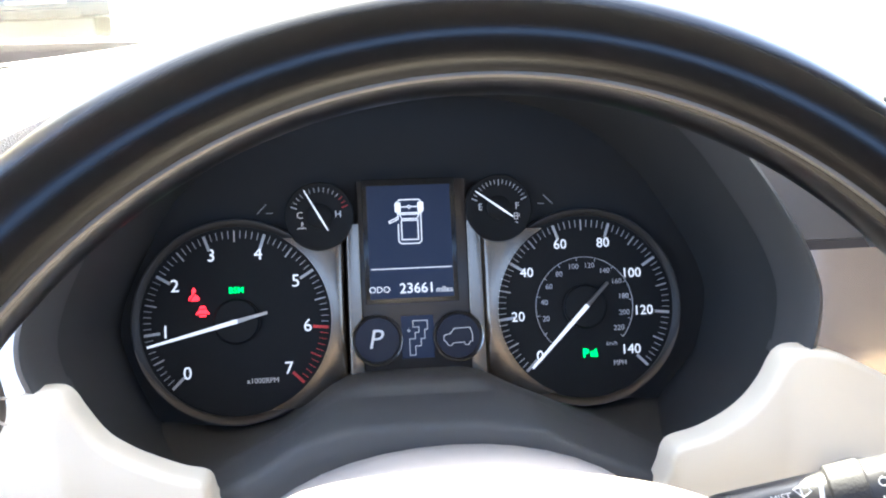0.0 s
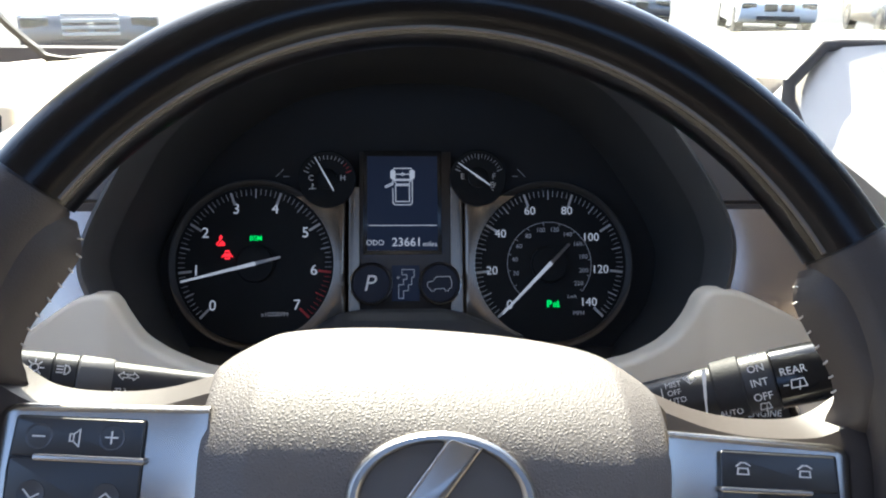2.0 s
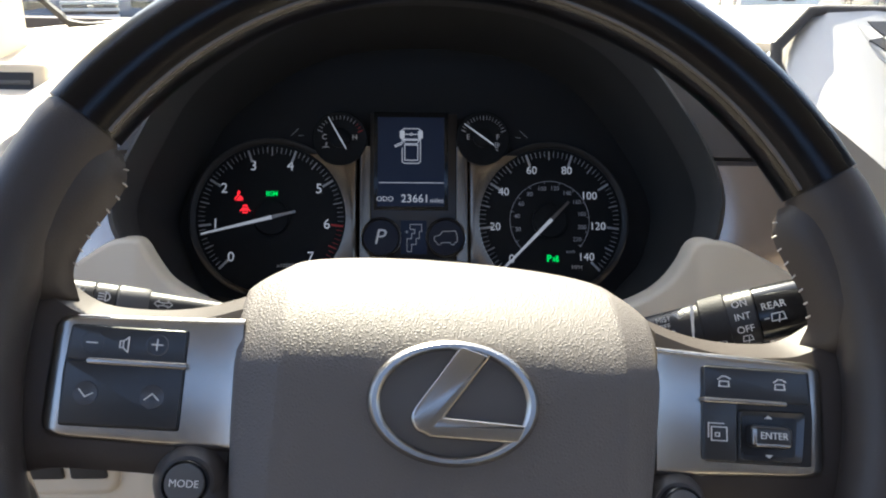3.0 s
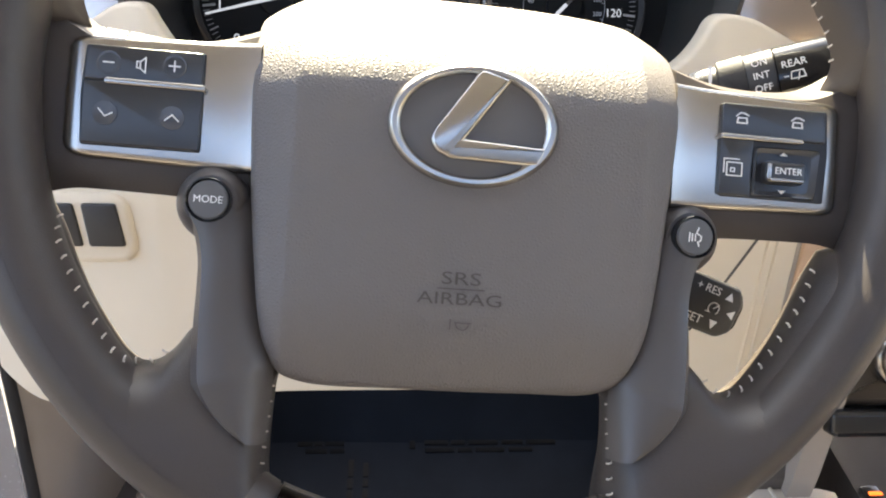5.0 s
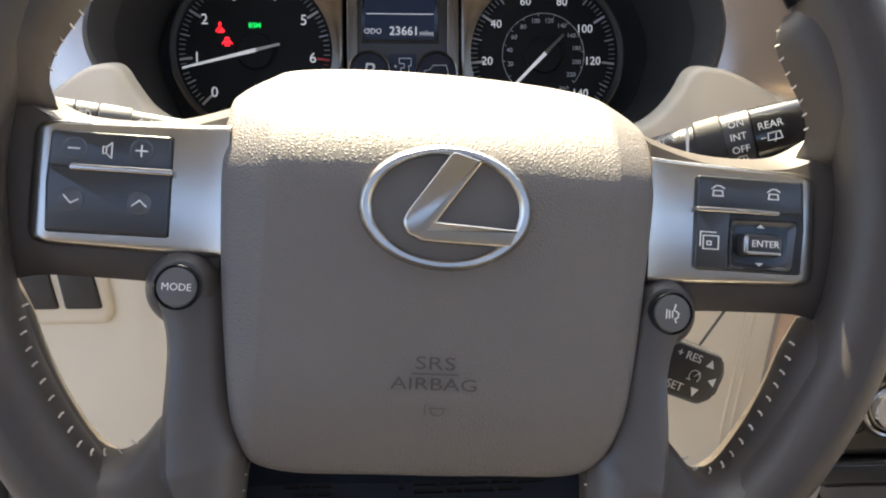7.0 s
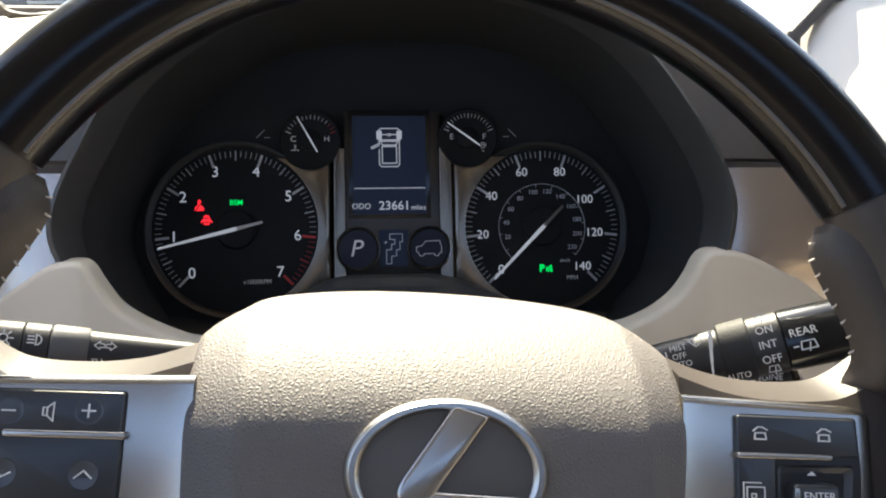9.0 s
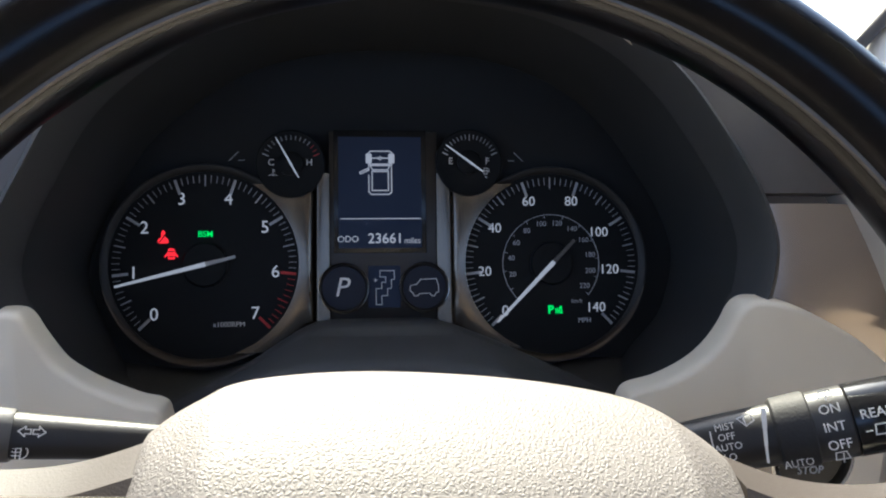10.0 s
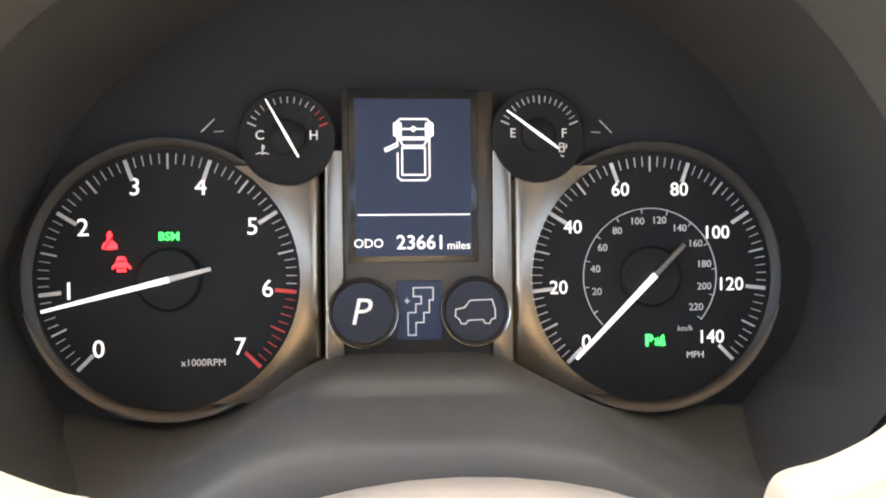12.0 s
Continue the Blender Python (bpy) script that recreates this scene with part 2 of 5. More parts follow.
def lettering(body, size, mat, parent, x, y, z, turn=0.0, name="lettering", align="CENTER", bold=0.0, wide=1.0, m=None, slant=0.0):
    """Words or numbers as a mesh, flat in the xy plane of their parent."""
    cu = bpy.data.curves.new(name, "FONT")
    cu.body, cu.size, cu.extrude, cu.offset = body, size, 0.00012, bold
    cu.align_x, cu.align_y, cu.resolution_u = align, "CENTER", 3
    tmp = bpy.data.objects.new(name, cu)
    me = bpy.data.meshes.new_from_object(tmp)
    bpy.data.objects.remove(tmp)
    me.materials.clear()
    me.materials.append(mat)
    me.transform(Matrix(((wide, slant, 0, 0), (0, 1, 0, 0), (0, 0, 1, 0), (0, 0, 0, 1))))
    ob = new(name, me)
    ob.parent = parent
    ob.matrix_basis = (m if m is not None else Matrix()) @ pose(x, y, z, 0, 0, turn)
    return ob


def mm(*pts):
    return [tuple(v / 1000 for v in p) for p in pts]


def mirror(pts):
    return [(-p[0], *p[1:]) for p in pts][::-1]


def ellipse(a, b, x=0.0, y=0.0, n=64):
    return [(x + a * math.cos(2 * math.pi * i / n), y + b * math.sin(2 * math.pi * i / n)) for i in range(n)]


# ---- the dashboard ----
# Outline of the instrument opening, right and up from the car's middle line.
OPENING = spline(mm((180, -57), (199, -42), (206, -17), (203, 2), (194, 22), (180, 45), (164, 67), (141, 88), (108, 104), (70, 112), (30, 114),
                    (-10, 111), (-50, 101), (-87, 79), (-115, 53), (-133, 20), (-144, -5), (-147, -24), (-140, -42), (-122, -64), (-92, -79),
                    (-45, -90), (30, -94), (110, -91), (152, -78)), 4)


def scaled(pts, s, x=0.030, y=0.005):
    return [(x + (p[0] - x) * s, y + (p[1] - y) * s) for p in pts]


# The cavity behind the opening has a lower floor.
CAVITY = [(p[0], p[1] - 0.016 * min(1.0, max(0.0, (-p[1] - 0.035) / 0.03))) for p in OPENING]


def build_dashboard():
    dash = thing("dashboard", CAR, "cream and taupe dashboard with bronze trim and a round-topped instrument opening", "dashboard", kind="structure")
    # instrument hood: outer skin, front edge, dark band
    tunnel = [(1.10, 0.510), (1.06, 0.374), (1.03, 0.356), (1.008, 0.352), (1.0, 0.356), (1.0, 0.376), (0.985, 0.385)]
    lower_turned = CAVITY[max(range(len(CAVITY)), key=lambda i: CAVITY[i][1]):] + CAVITY[:max(range(len(CAVITY)), key=lambda i: CAVITY[i][1])]
    foot = min(range(len(OPENING)), key=lambda i: OPENING[i][1])
    upper = [p for p in OPENING[foot:] + OPENING[:foot] if p[1] > -0.046]
    part("instrument_hood_band", loft([[(p[0], y, p[1]) for p in scaled(upper, g)] for g, y in tunnel], closed=False), HOOD, dash, "dark grey satin band round the instruments")
    lower = [p for p in lower_turned if p[1] < -0.0375]
    def slope(z):
        return 0.348 + (-0.039 - z) * 0.1925
    back = [(1.10, 0.013), (1.045, 0.014), (1.02, 0.036), (0.99, 0.038)]
    part("wing_back", loft([[(p[0], slope(p[1]) + y, p[1]) for p in scaled(lower, g)] for g, y in back], closed=False), LEDGE_LIT, dash, "charcoal inner edge below the instruments")
    # side panels round the opening: taupe above the split line, bronze below it
    def collar(name, mat, lo, hi, side, label, depth):
        pts = [p for p in OPENING if lo - 0.012 < p[1] < hi + 0.012 and (p[0] - 0.03) * side > 0]
        pts.sort(key=lambda p: p[1])
        pts = [p for p in pts if lo <= p[1] <= hi]
        if lo < 0:
            pts = [(0.186 if side > 0 else -0.128, -0.078)] + pts
        rings = []
        for p in pts:
            row = []
            for k in range(14 if side > 0 else 9 if lo < 0 else 5):
                x = p[0] + side * (0.0015 + 0.011 * k)
                row.append((x, depth + 0.00024 * k * k, p[1] + 0.0001 * k))
            row += [(x, y + 0.012, z) for x, y, z in row[::-1]]
            rings.append(row)
        part(name, loft(rings), mat, dash, label)
    for side in (1, -1):
        collar("bronze_trim", BRONZE, -0.056, 0.0078, side, "satin bronze painted trim panel", 0.3610)
        collar("taupe_trim", TAUPE_PLASTIC, 0.0072, 0.086, side, "taupe grained trim panel", 0.3595)
    # cream lower panel with the opening cut into its top edge
    # the top edge dips round the opening and ends in a rounded horn at either side of it
    edge = spline(mm((-240, -125), (-225, -98), (-205, -80), (-185, -65), (-165, -51), (-152, -42.5), (-145, -39.7), (-138, -39), (-133, -40), (-129.5, -43.5), (-126, -50), (-118, -62), (-109, -69), (-100, -74), (-86, -80),
                     (-78, -82), (-74, -85), (-71.5, -93), (-62, -106), (-40, -110), (30, -112), (100, -110), (124, -106), (132, -94), (134.8, -85), (139, -80.8), (150, -78), (158, -74.8), (167, -70), (175, -63.5), (181, -56), (184.5, -50),
                     (186.8, -45), (190, -41), (195, -38.9), (203, -39.2), (212, -41), (222, -45), (245, -57), (265, -72), (300, -100), (400, -150)), 6, False)
    profile = ((0.0, -0.012), (0.0, -0.0020), (0.0002, 0.0002), (0.0006, 0.0016), (0.0013, 0.0027), (0.0022, 0.0035), (0.0033, 0.0040))
    rings, far, last = [], -1.0, len(edge) - 1
    lines = [(edge[min(i + 1, last)] - edge[max(i - 1, 0)]).normalized() for i in range(last + 1)]
    bend = [lines[max(i - 1, 0)].angle(lines[min(i + 1, last)]) / max(1e-6, (edge[min(i + 1, last)] - edge[max(i - 1, 0)]).length) for i in range(last + 1)]
    tight = [min(1.0, 0.45 / (0.0033 * max(bend[max(0, i - 6):i + 7]) + 1e-6)) for i in range(last + 1)]
    for i, p in enumerate(edge):
        n = Vector((lines[i].y, -lines[i].x)) * (sum(tight[max(0, i - 5):i + 6]) / len(tight[max(0, i - 5):i + 6]))
        row = [(p.x + n.x * o, p.y + n.y * o, z) for o, z in profile]
        far = max(far + 1e-5, row[-1][0])
        row[-1] = (far, row[-1][1], 0.004)
        b = min(-0.284 + 0.0076 * math.exp(-((far - 0.03) / 0.15) ** 6) - 0.014 * math.exp(-((far - 0.212) / 0.036) ** 4) + 0.030 * max(0.0, (-far - 0.205) / 0.035) ** 2, row[-1][1] - 0.02)
        rings.append(row + [(far, b + 0.004, 0.004), (far, b + 0.0015, 0.0035), (far, b, 0.001), (far, b, -0.012)])
    turn = pose(0, 0.352, -0.039, 90 + 10.9)
    place = turn @ Matrix.Translation((0, 0.039, 0))
    part("lower_panel", loft(rings), CREAM, dash, "cream soft plastic lower panel", m=place)
    # seams and the bronze strip on the knee panel
    for a, b in (((246, -172), (234, -290)), ((240, -172), (228, -290))):
        part("seam", tube([(a[0] / 1000, a[1] / 1000, 0.004), (b[0] / 1000, b[1] / 1000, 0.004)], 0.0012, 8), CREAM, dash, "raised cream seam", m=place)
    part("gap_shade_line", slab(mm((265, -100), (268, -100), (250, -290), (247.5, -290)), 0.0, 0.0044), SHROUD, dash, "fine line for a panel gap and a shade edge", m=place, smooth=False)
    # This slanting taupe line paints the edge of a shadow on the panel.
    part("gap_shade_line", slab(mm((245, -150), (247, -150), (196, -234), (194, -234)), 0.0, 0.0043), TAUPE_PLASTIC, dash, "fine line for a panel gap and a shade edge", m=place, smooth=False)
    part("bronze_strip", slab(mm((268, -100), (330, -100), (330, -290), (250, -290)), 0.0, 0.0065, 0.002), TAN, dash, "satin tan strip beside the knee panel", m=place)
    # dark ledge in front of the dials
    def along(table, x):
        for (xa, za), (xb, zb) in zip(table, table[1:]):
            if x <= xb:
                return za + (zb - za) * max(0.0, (x - xa) / (xb - xa))
        return table[-1][1]
    crest_line = mm((-200, -132), (-120, -100), (-62, -77), (-43, -67), (-28, -57), (-15, -50), (-2, -47.5), (48, -47.5), (60, -50), (80, -58), (115, -74), (160, -96), (240, -132))
    ridge_line = mm((-200, -138), (-120, -104), (-70, -82), (-54, -75), (-32, -63.5), (-17, -55), (64, -55.5), (76, -59), (101, -73.5), (150, -93), (160, -98), (240, -136))
    fold_line = mm((-200, -146), (-120, -112), (-54, -82), (-34, -70), (-10, -65), (44, -65), (78, -70), (103, -84), (160, -108), (240, -145))
    back_line = mm((-200, -110), (-150, -84), (-128, -71), (-112, -70.5), (-95, -73.5), (-73, -75.6), (-52, -71.5), (-36, -63), (-24, -54), (-12, -48.5), (-2, -47.5), (48, -47.5), (60, -50), (75, -59), (92, -69.5), (121, -76.4), (148, -72.5), (166, -74), (190, -88), (240, -120))
    xs = [-0.158 + 0.356 * k / 90 for k in range(91)]
    rings = []
    for y, table, drop in ((0.4565, back_line, 0), (0.404, crest_line, 0), (0.400, crest_line, 0.0012), (0.3965, crest_line, 0.0035), (0.3945, ridge_line, -0.0008), (0.3930, ridge_line, 0), (0.3915, ridge_line, 0.0004), (0.374, fold_line, -0.0006), (0.371, fold_line, 0.0010), (0.369, fold_line, 0.004), (0.3685, fold_line, 0.012)):
        rings.append([(x, y, along(table, x) - drop) for x in xs] + [(0.198, y, -0.125), (-0.158, y, -0.125)])
    part("cluster_ledge", loft(rings), LEDGE_LIT, dash, "charcoal grained ledge below the dials")
    return dash


build_dashboard()


def build_dash_top():
    """The pad under the windscreen, in level coordinates."""
    top = thing("dash_top_pad", pose(0, 0, EYE), "sunlit cream dash top pad under the windscreen", "dashboard", kind="structure")
    low = [(0.335, -0.115), (0.338, -0.092), (0.352, -0.074), (0.385, -0.064), (0.44, -0.060), (0.50, -0.060), (0.58, -0.064), (0.66, -0.085), (0.66, -0.12), (0.37, -0.125)]
    high = [(0.352, -0.050), (0.354, -0.041), (0.362, -0.034), (0.385, -0.030), (0.43, -0.034), (0.50, -0.044), (0.58, -0.062), (0.66, -0.085), (0.66, -0.095), (0.39, -0.030)]
    rings = []
    for i in range(67):
        x = -0.62 + 1.65 * i / 66
        w = math.exp(-((x - 0.030) / 0.140) ** 4)
        dip = 0.028 * min(1.0, max(0.0, -x - 0.05) / 0.25) - 0.004 * min(1.0, max(0.0, x - 0.25) / 0.15)
        if x < -0.16:
            e = min(1.0, (-x - 0.16) / 0.06)
            e = e * e * (3 - 2 * e)
            near = ((0.250, -0.188), (0.258, -0.166), (0.300, -0.140), (0.385, -0.114), (0.44, -0.103), (0.50, -0.094))
            front = [(a[0] + (n[0] - a[0]) * e, a[1] + dip * e + (n[1] - a[1]) * e) for a, n in zip(low, near)] + low[6:]
        else:
            front = low
        inset = 0.06 * (1 - w) * math.exp(-((x - 0.030) / 0.235) ** 8)
        rings.append([(x, a[0] + (b[0] - a[0]) * w + inset * max(0.0, 1 - k / 3 if k < 9 else 0.0), (a[1] - dip) * (1 - w) + b[1] * w) for k, (a, b) in enumerate(zip(front, high))])
    part("pad", loft(rings), DASH_TOP, top)
    return top


build_dash_top()


# ---- the instruments ----
CL = face_frame(0.024, 0.4475, 0)


def dial_ticks(parent, cx, cy, r, count, major, medium, start=-135.0, sweep=270.0, mats=None, lengths=(0.0085, 0.0062, 0.0042), widths=(0.0015, 0.0007, 0.00033), z=0.0006):
    shapes = {}
    for i in range(count + 1):
        kind = 0 if i % major == 0 else 1 if i % medium == 0 else 2
        a = radians(start + sweep * i / count)
        key = (kind, mats(i) if mats else TICK)
        if key not in shapes:
            ob = part("tick", box(-widths[kind] / 2, widths[kind] / 2, r - lengths[kind], r, 0, 0.0005, 0.0001), key[1], parent, smooth=False)
            shapes[key] = ob.data
        else:
            ob = new("tick", shapes[key])
            ob.parent = parent
        ob.matrix_basis = pose(cx, cy, z) @ pose(0, 0, 0, 0, 0, -math.degrees(a))


def needle(parent, cx, cy, angle, length, tail, z, width, tail_mat):
    ob = part("needle", slab([(-width * 0.3, length), (-width * 0.62, -0.001), (width * 0.62, -0.001), (width * 0.3, length)], 0, 0.0012, 0.0003), WHITE_INK, parent, "white glowing pointer", m=pose(cx, cy, z, 0, 0, -angle))
    part("needle_tail", slab([(-width * 0.6, -0.001), (-width * 0.4, -tail), (width * 0.4, -tail), (width * 0.6, -0.001)], 0, 0.0012, 0.0003), tail_mat, ob, "grey pointer tail")


def turned_ring(profile, n=64):
    return loft([[(*p, z) for p in circle(r, n)] for r, z in profile], caps=(False, False))


def build_cluster():
    cl = thing("instrument_cluster", CL, "lit instrument cluster with tachometer, speedometer and small screen", "instrument cluster")
    face = [(p[0] - 0.024, p[1]) for p in scaled(CAVITY, 0.985)]
    part("face_plate", slab(face, -0.016, -0.009), CLUSTER_BLACK, cl, "dark charcoal plastic face")
    part("tunnel", loft([[(*p, z) for p in [(q[0] - 0.024, q[1]) for q in scaled(CAVITY, g)]] for g, z in ((0.985, 0.064), (0.97, 0.05), (0.955, 0.01), (0.95, -0.009))], caps=(False, False)), TUNNEL_LIT, cl, "dark charcoal tunnel wall")
    # large dials
    for name, cx, cy, r in (("tachometer", -0.0974, -0.0166, 0.0500), ("speedometer", 0.0978, -0.0178, 0.0498)):
        d = part(name, lathe([(0.0522, -0.010), (0.0522, 0.0), (0.0, 0.0)], 96), DIAL_BLACK, cl, "black round dial with white numbers", m=pose(cx, cy, 0))
        part("bezel", turned_ring([(0.0521, -0.003), (0.0521, 0.0008), (0.0528, 0.0014), (0.0550, 0.0030), (0.0557, 0.0030), (0.0561, 0.0022), (0.0565, -0.010)], 96), BEZEL, d, "dark bronze ring round the dial")
        # Lighter arc over the ring: light on its up-facing lower side, as colour.
        arc = [radians(a) for a in range(192, 349, 4)]
        rows = []
        for i, a in enumerate(arc):
            f = math.sin(math.pi * i / (len(arc) - 1)) ** 0.6
            rows.append([(r2 * math.cos(a), r2 * math.sin(a), z) for r2, z in ((0.0560 - 0.0041 * f, 0.0034 - 0.0026 * f), (0.0560 - 0.0038 * f, 0.0034 - 0.0018 * f), (0.0560 - 0.0010 * f, 0.0034), (0.0560, 0.0034))])
        part("lit_crescent", loft(rows, closed=False), CRESCENT_LIT, d, "lower crescent of the ring, toned as if lit")
        part("hub", lathe([(0.0125, 0), (0.0125, 0.0025), (0.0115, 0.0034), (0.0, 0.0036)], 48), DIAL_BLACK, d, "black hub disc")
        if cx < 0:
            dial_ticks(d, 0, 0, r, 70, 10, 5, mats=lambda i: RED_INK if i >= 60 else TICK)
            for k in range(8):
                a = radians(-135 + 270 * k / 7)
                lettering(str(k), 0.0098, WHITE_INK, d, 0.0386 * math.sin(a), 0.0386 * math.cos(a), 0.0008)
            lettering("x1000RPM", 0.0040, PRINT, d, 0.0130, -0.0332, 0.0008)
            needle(d, 0, 0, -103.9, 0.0485, 0.0175, 0.0045, 0.0020, TICK)
            lettering("BSM", 0.0046, GREEN_LIT, d, 0.0002, 0.0170, 0.0008, bold=0.00006)
            belt = part("belt_lamp", slab(spline(mm((-2.6, -3.4), (-2.3, -1.2), (-1.2, -0.4), (-0.9, 0.8), (-1.0, 2.2), (0, 3.6), (1.0, 2.2), (0.9, 0.8), (1.2, -0.4), (2.3, -1.2), (2.6, -3.4)), 3), 0, 0.0005), RED_LIT, d, "red seat belt warning lamp", m=pose(-0.0226, 0.0158, 0.0004))
            part("belt_line", strokes([mm((1.2, 1.2), (-1.8, -3.0))], 0.0006, 0.0003, 0.0005), DIAL_BLACK, belt, "dark belt line")
            door = part("door_lamp", slab(mm((-1.7, -3), (-1.8, -0.6), (-3.4, -2.0), (-3.7, -1.2), (-2.0, 0.8), (-1.5, 2.6), (-1.0, 3.0), (1.0, 3.0), (1.5, 2.6), (2.0, 0.8), (3.7, -1.2), (3.4, -2.0), (1.8, -0.6), (1.7, -3)), 0, 0.0005), RED_LIT, d, "red open door warning lamp", m=pose(-0.0182, 0.0063, 0.0004))
            part("door_line", strokes([mm((-1.2, 1.2), (1.2, 1.2))], 0.0006, 0.0003, 0.0005), DIAL_BLACK, door, "dark windscreen line")
            part("door_line", strokes([mm((-1.0, -1.6), (1.0, -1.6))], 0.0006, 0.0003, 0.0005), DIAL_BLACK, door, "dark seat line")
        else:
            dial_ticks(d, 0, 0, r, 70, 10, 5)
            for k in range(8):
                a = radians(-135 + 270 * k / 7)
                rr = (0.0385, 0.0390, 0.0385, 0.0380, 0.0380, 0.0335, 0.0345, 0.0365)[k]
                lettering(str(20 * k), 0.0078 if k else 0.0088, WHITE_INK, d, rr * math.sin(a), rr * math.cos(a), 0.0008)
            dial_ticks(d, 0, 0, 0.0285, 11, 1, 1, start=-122, sweep=252, lengths=(0.0022,) * 3, widths=(0.0003,) * 3, mats=lambda i: DIM_INK)
            arc = [(0.0283 * math.sin(radians(-134 + 6 * i)), 0.0283 * math.cos(radians(-134 + 6 * i))) for i in range(45)]
            part("scale_line", strokes([arc], 0.00032, 0.0003, 0.0005), DIM_INK, d, "thin grey inner scale")
            for k in range(1, 12):
                a = radians(-122 + 252 * (k - 0.35) / 11 + 2)
                lettering(str(20 * k), 0.0042, DIM_INK, d, 0.0235 * math.sin(a), 0.0235 * math.cos(a), 0.0008)
            lettering("km/h", 0.0032, DIM_INK, d, 0.0147, -0.0219, 0.0008, slant=0.2)
            lettering("MPH", 0.0038, PRINT, d, 0.0190, -0.0330, 0.0008)
            needle(d, 0, 0, -135.5, 0.0465, 0.0185, 0.0045, 0.0021, INLAY)
            lettering("P", 0.0064, GREEN_LIT, d, -0.0008, -0.0268, 0.0008, bold=0.00025)
            fan = part("parking_lamp", strokes([[(0.0, 0.0006), (0.0004, -0.0004), (0.0002, -0.0016)], [(0.0011, 0.0009), (0.0015, -0.0004), (0.0013, -0.0018)], [(0.0024, 0.0012), (0.0032, 0.0020), (0.0038, -0.0018), (0.0026, -0.0018), (0.0024, 0.0012)]], 0.0006), GREEN_LIT, d, "green parking sensor lamp", m=pose(0.0020, -0.0268, 0.0006))
    # small gauges
    for name, cx, cy, letters, angle, n in (("temperature_gauge", -0.0503, 0.0392, "CH", -29.0, 14), ("fuel_gauge", 0.0502, 0.0402, "EF", -54.0, 16)):
        d = part(name, lathe([(0.0190, -0.014), (0.0190, 0.0002), (0.0184, 0.0005), (0.0176, 0.0002), (0.0, 0.0)], 64), DIAL_BLACK, cl, "small round black gauge", m=pose(cx, cy, 0.0046))
        dial_ticks(d, 0.0004, -0.001, 0.0170, n, n, n // 2 if cx > 0 else n, start=-67, sweep=134, lengths=(0.0036, 0.0034, 0.0026), widths=(0.0006, 0.0005, 0.00035), mats=(lambda i: RED_INK if i >= 12 else TICK) if cx < 0 else None)
        for s, w in zip((-1, 1), letters):
            lettering(w, 0.0052, PRINT, d, s * 0.0105, 0.0006, 0.0008)
        part("hub", lathe([(0.0068, 0), (0.0068, 0.0016), (0.006, 0.0022), (0, 0.0022)], 32), DIAL_BLACK, d, "black hub disc")
        needle(d, 0.0005, -0.0005, angle, 0.0170, 0.0088, 0.0030, 0.0009, WHITE_INK)
        if cx > 0:
            part("pump_sign", strokes([[(-0.0012, -0.0015), (-0.0012, 0.0018), (0.0006, 0.0018), (0.0006, -0.0015), (-0.0012, -0.0015)], [(-0.0012, 0.0004), (0.0006, 0.0004)], [(0.0006, 0.0), (0.0016, 0.0), (0.0016, 0.0014)], [(-0.0006, -0.003), (0.0004, -0.0036)]], 0.0004), PRINT, d, m=pose(0.0098, -0.0052, 0.0006))
        else:
            part("coolant_sign", strokes([[(0, -0.0008), (0, 0.002)], [(0, 0.0016), (0.0008, 0.0016)], [(0, 0.0008), (0.0008, 0.0008)], [(-0.0022, -0.0014), (-0.001, -0.001), (0, -0.0014), (0.001, -0.001), (0.0022, -0.0014)]], 0.0004), PRINT, d, m=pose(-0.0095, -0.0052, 0.0006))
    # metal flanks and centre
    for side in (-1, 1):
        rows, lift, dy = [], 0.0016 if side > 0 else 0.0, -0.0178 if side > 0 else -0.0166
        for i in range(19):
            y = -0.0655 + 0.0935 * i / 18
            out = 0.0976 - math.sqrt(max(0.0, 0.0518 ** 2 - (y - dy) ** 2))
            rows.append([(side * x + lift, y, z) for x, z in [(out, 0.0010)] + [(out + (0.0372 - out) * math.sin(radians(a)), 0.0042 - 0.0055 * (1 - math.cos(radians(a)))) for a in (0, 8, 16, 24, 32, 40, 48, 56, 64, 72, 80, 90)] + [(0.0370, -0.012)]])
        part("flank", loft(rows, closed=False), CLUSTER_METAL, cl, "brushed bronze flank rolling away beside the dial")
    part("centre_panel", slab(mm((-29, -56), (32, -56), (32, 58), (-29, 58)), -0.006, 0.002, 0.0005), CENTRE_METAL, cl, "dark bronze centre panel")
    for x0, x1 in ((-36.5, -28.2), (30.8, 39.8)):
        part("pillar", slab(mm((x0, -56), (x1, -56), (x1 - 0.4, 34), (x0 + 0.4, 34)), -0.004, 0.0045, 0.0012), CLUSTER_METAL, cl, "brushed bronze upright strip")
    part("screen_surround", slab(mm((-26.6, -11), (25.8, -11), (25.8, 59), (-26.6, 59)), 0.0, 0.0026, 0.0006), BLACK_GLOSS, cl, "black screen surround")
    scr = part("screen", slab(mm((-23.8, -8.2), (22.9, -8.2), (22.9, 55), (-23.8, 55)), 0.0, 0.0030), SCREEN, cl, "blue-black lit display")
    part("screen_line", strokes([mm((-22.6, 8.4), (22.0, 8.4))], 0.0005, z=0.0031), WHITE_INK, scr)
    lettering("ODO", 0.0050, WHITE_INK, scr, -0.0186, -0.0032, 0.0032)
    lettering("23661", 0.0080, WHITE_INK, scr, 0.0024, -0.0030, 0.0032, bold=0.00006)
    lettering("miles", 0.0046, WHITE_INK, scr, 0.0176, -0.0042, 0.0032)
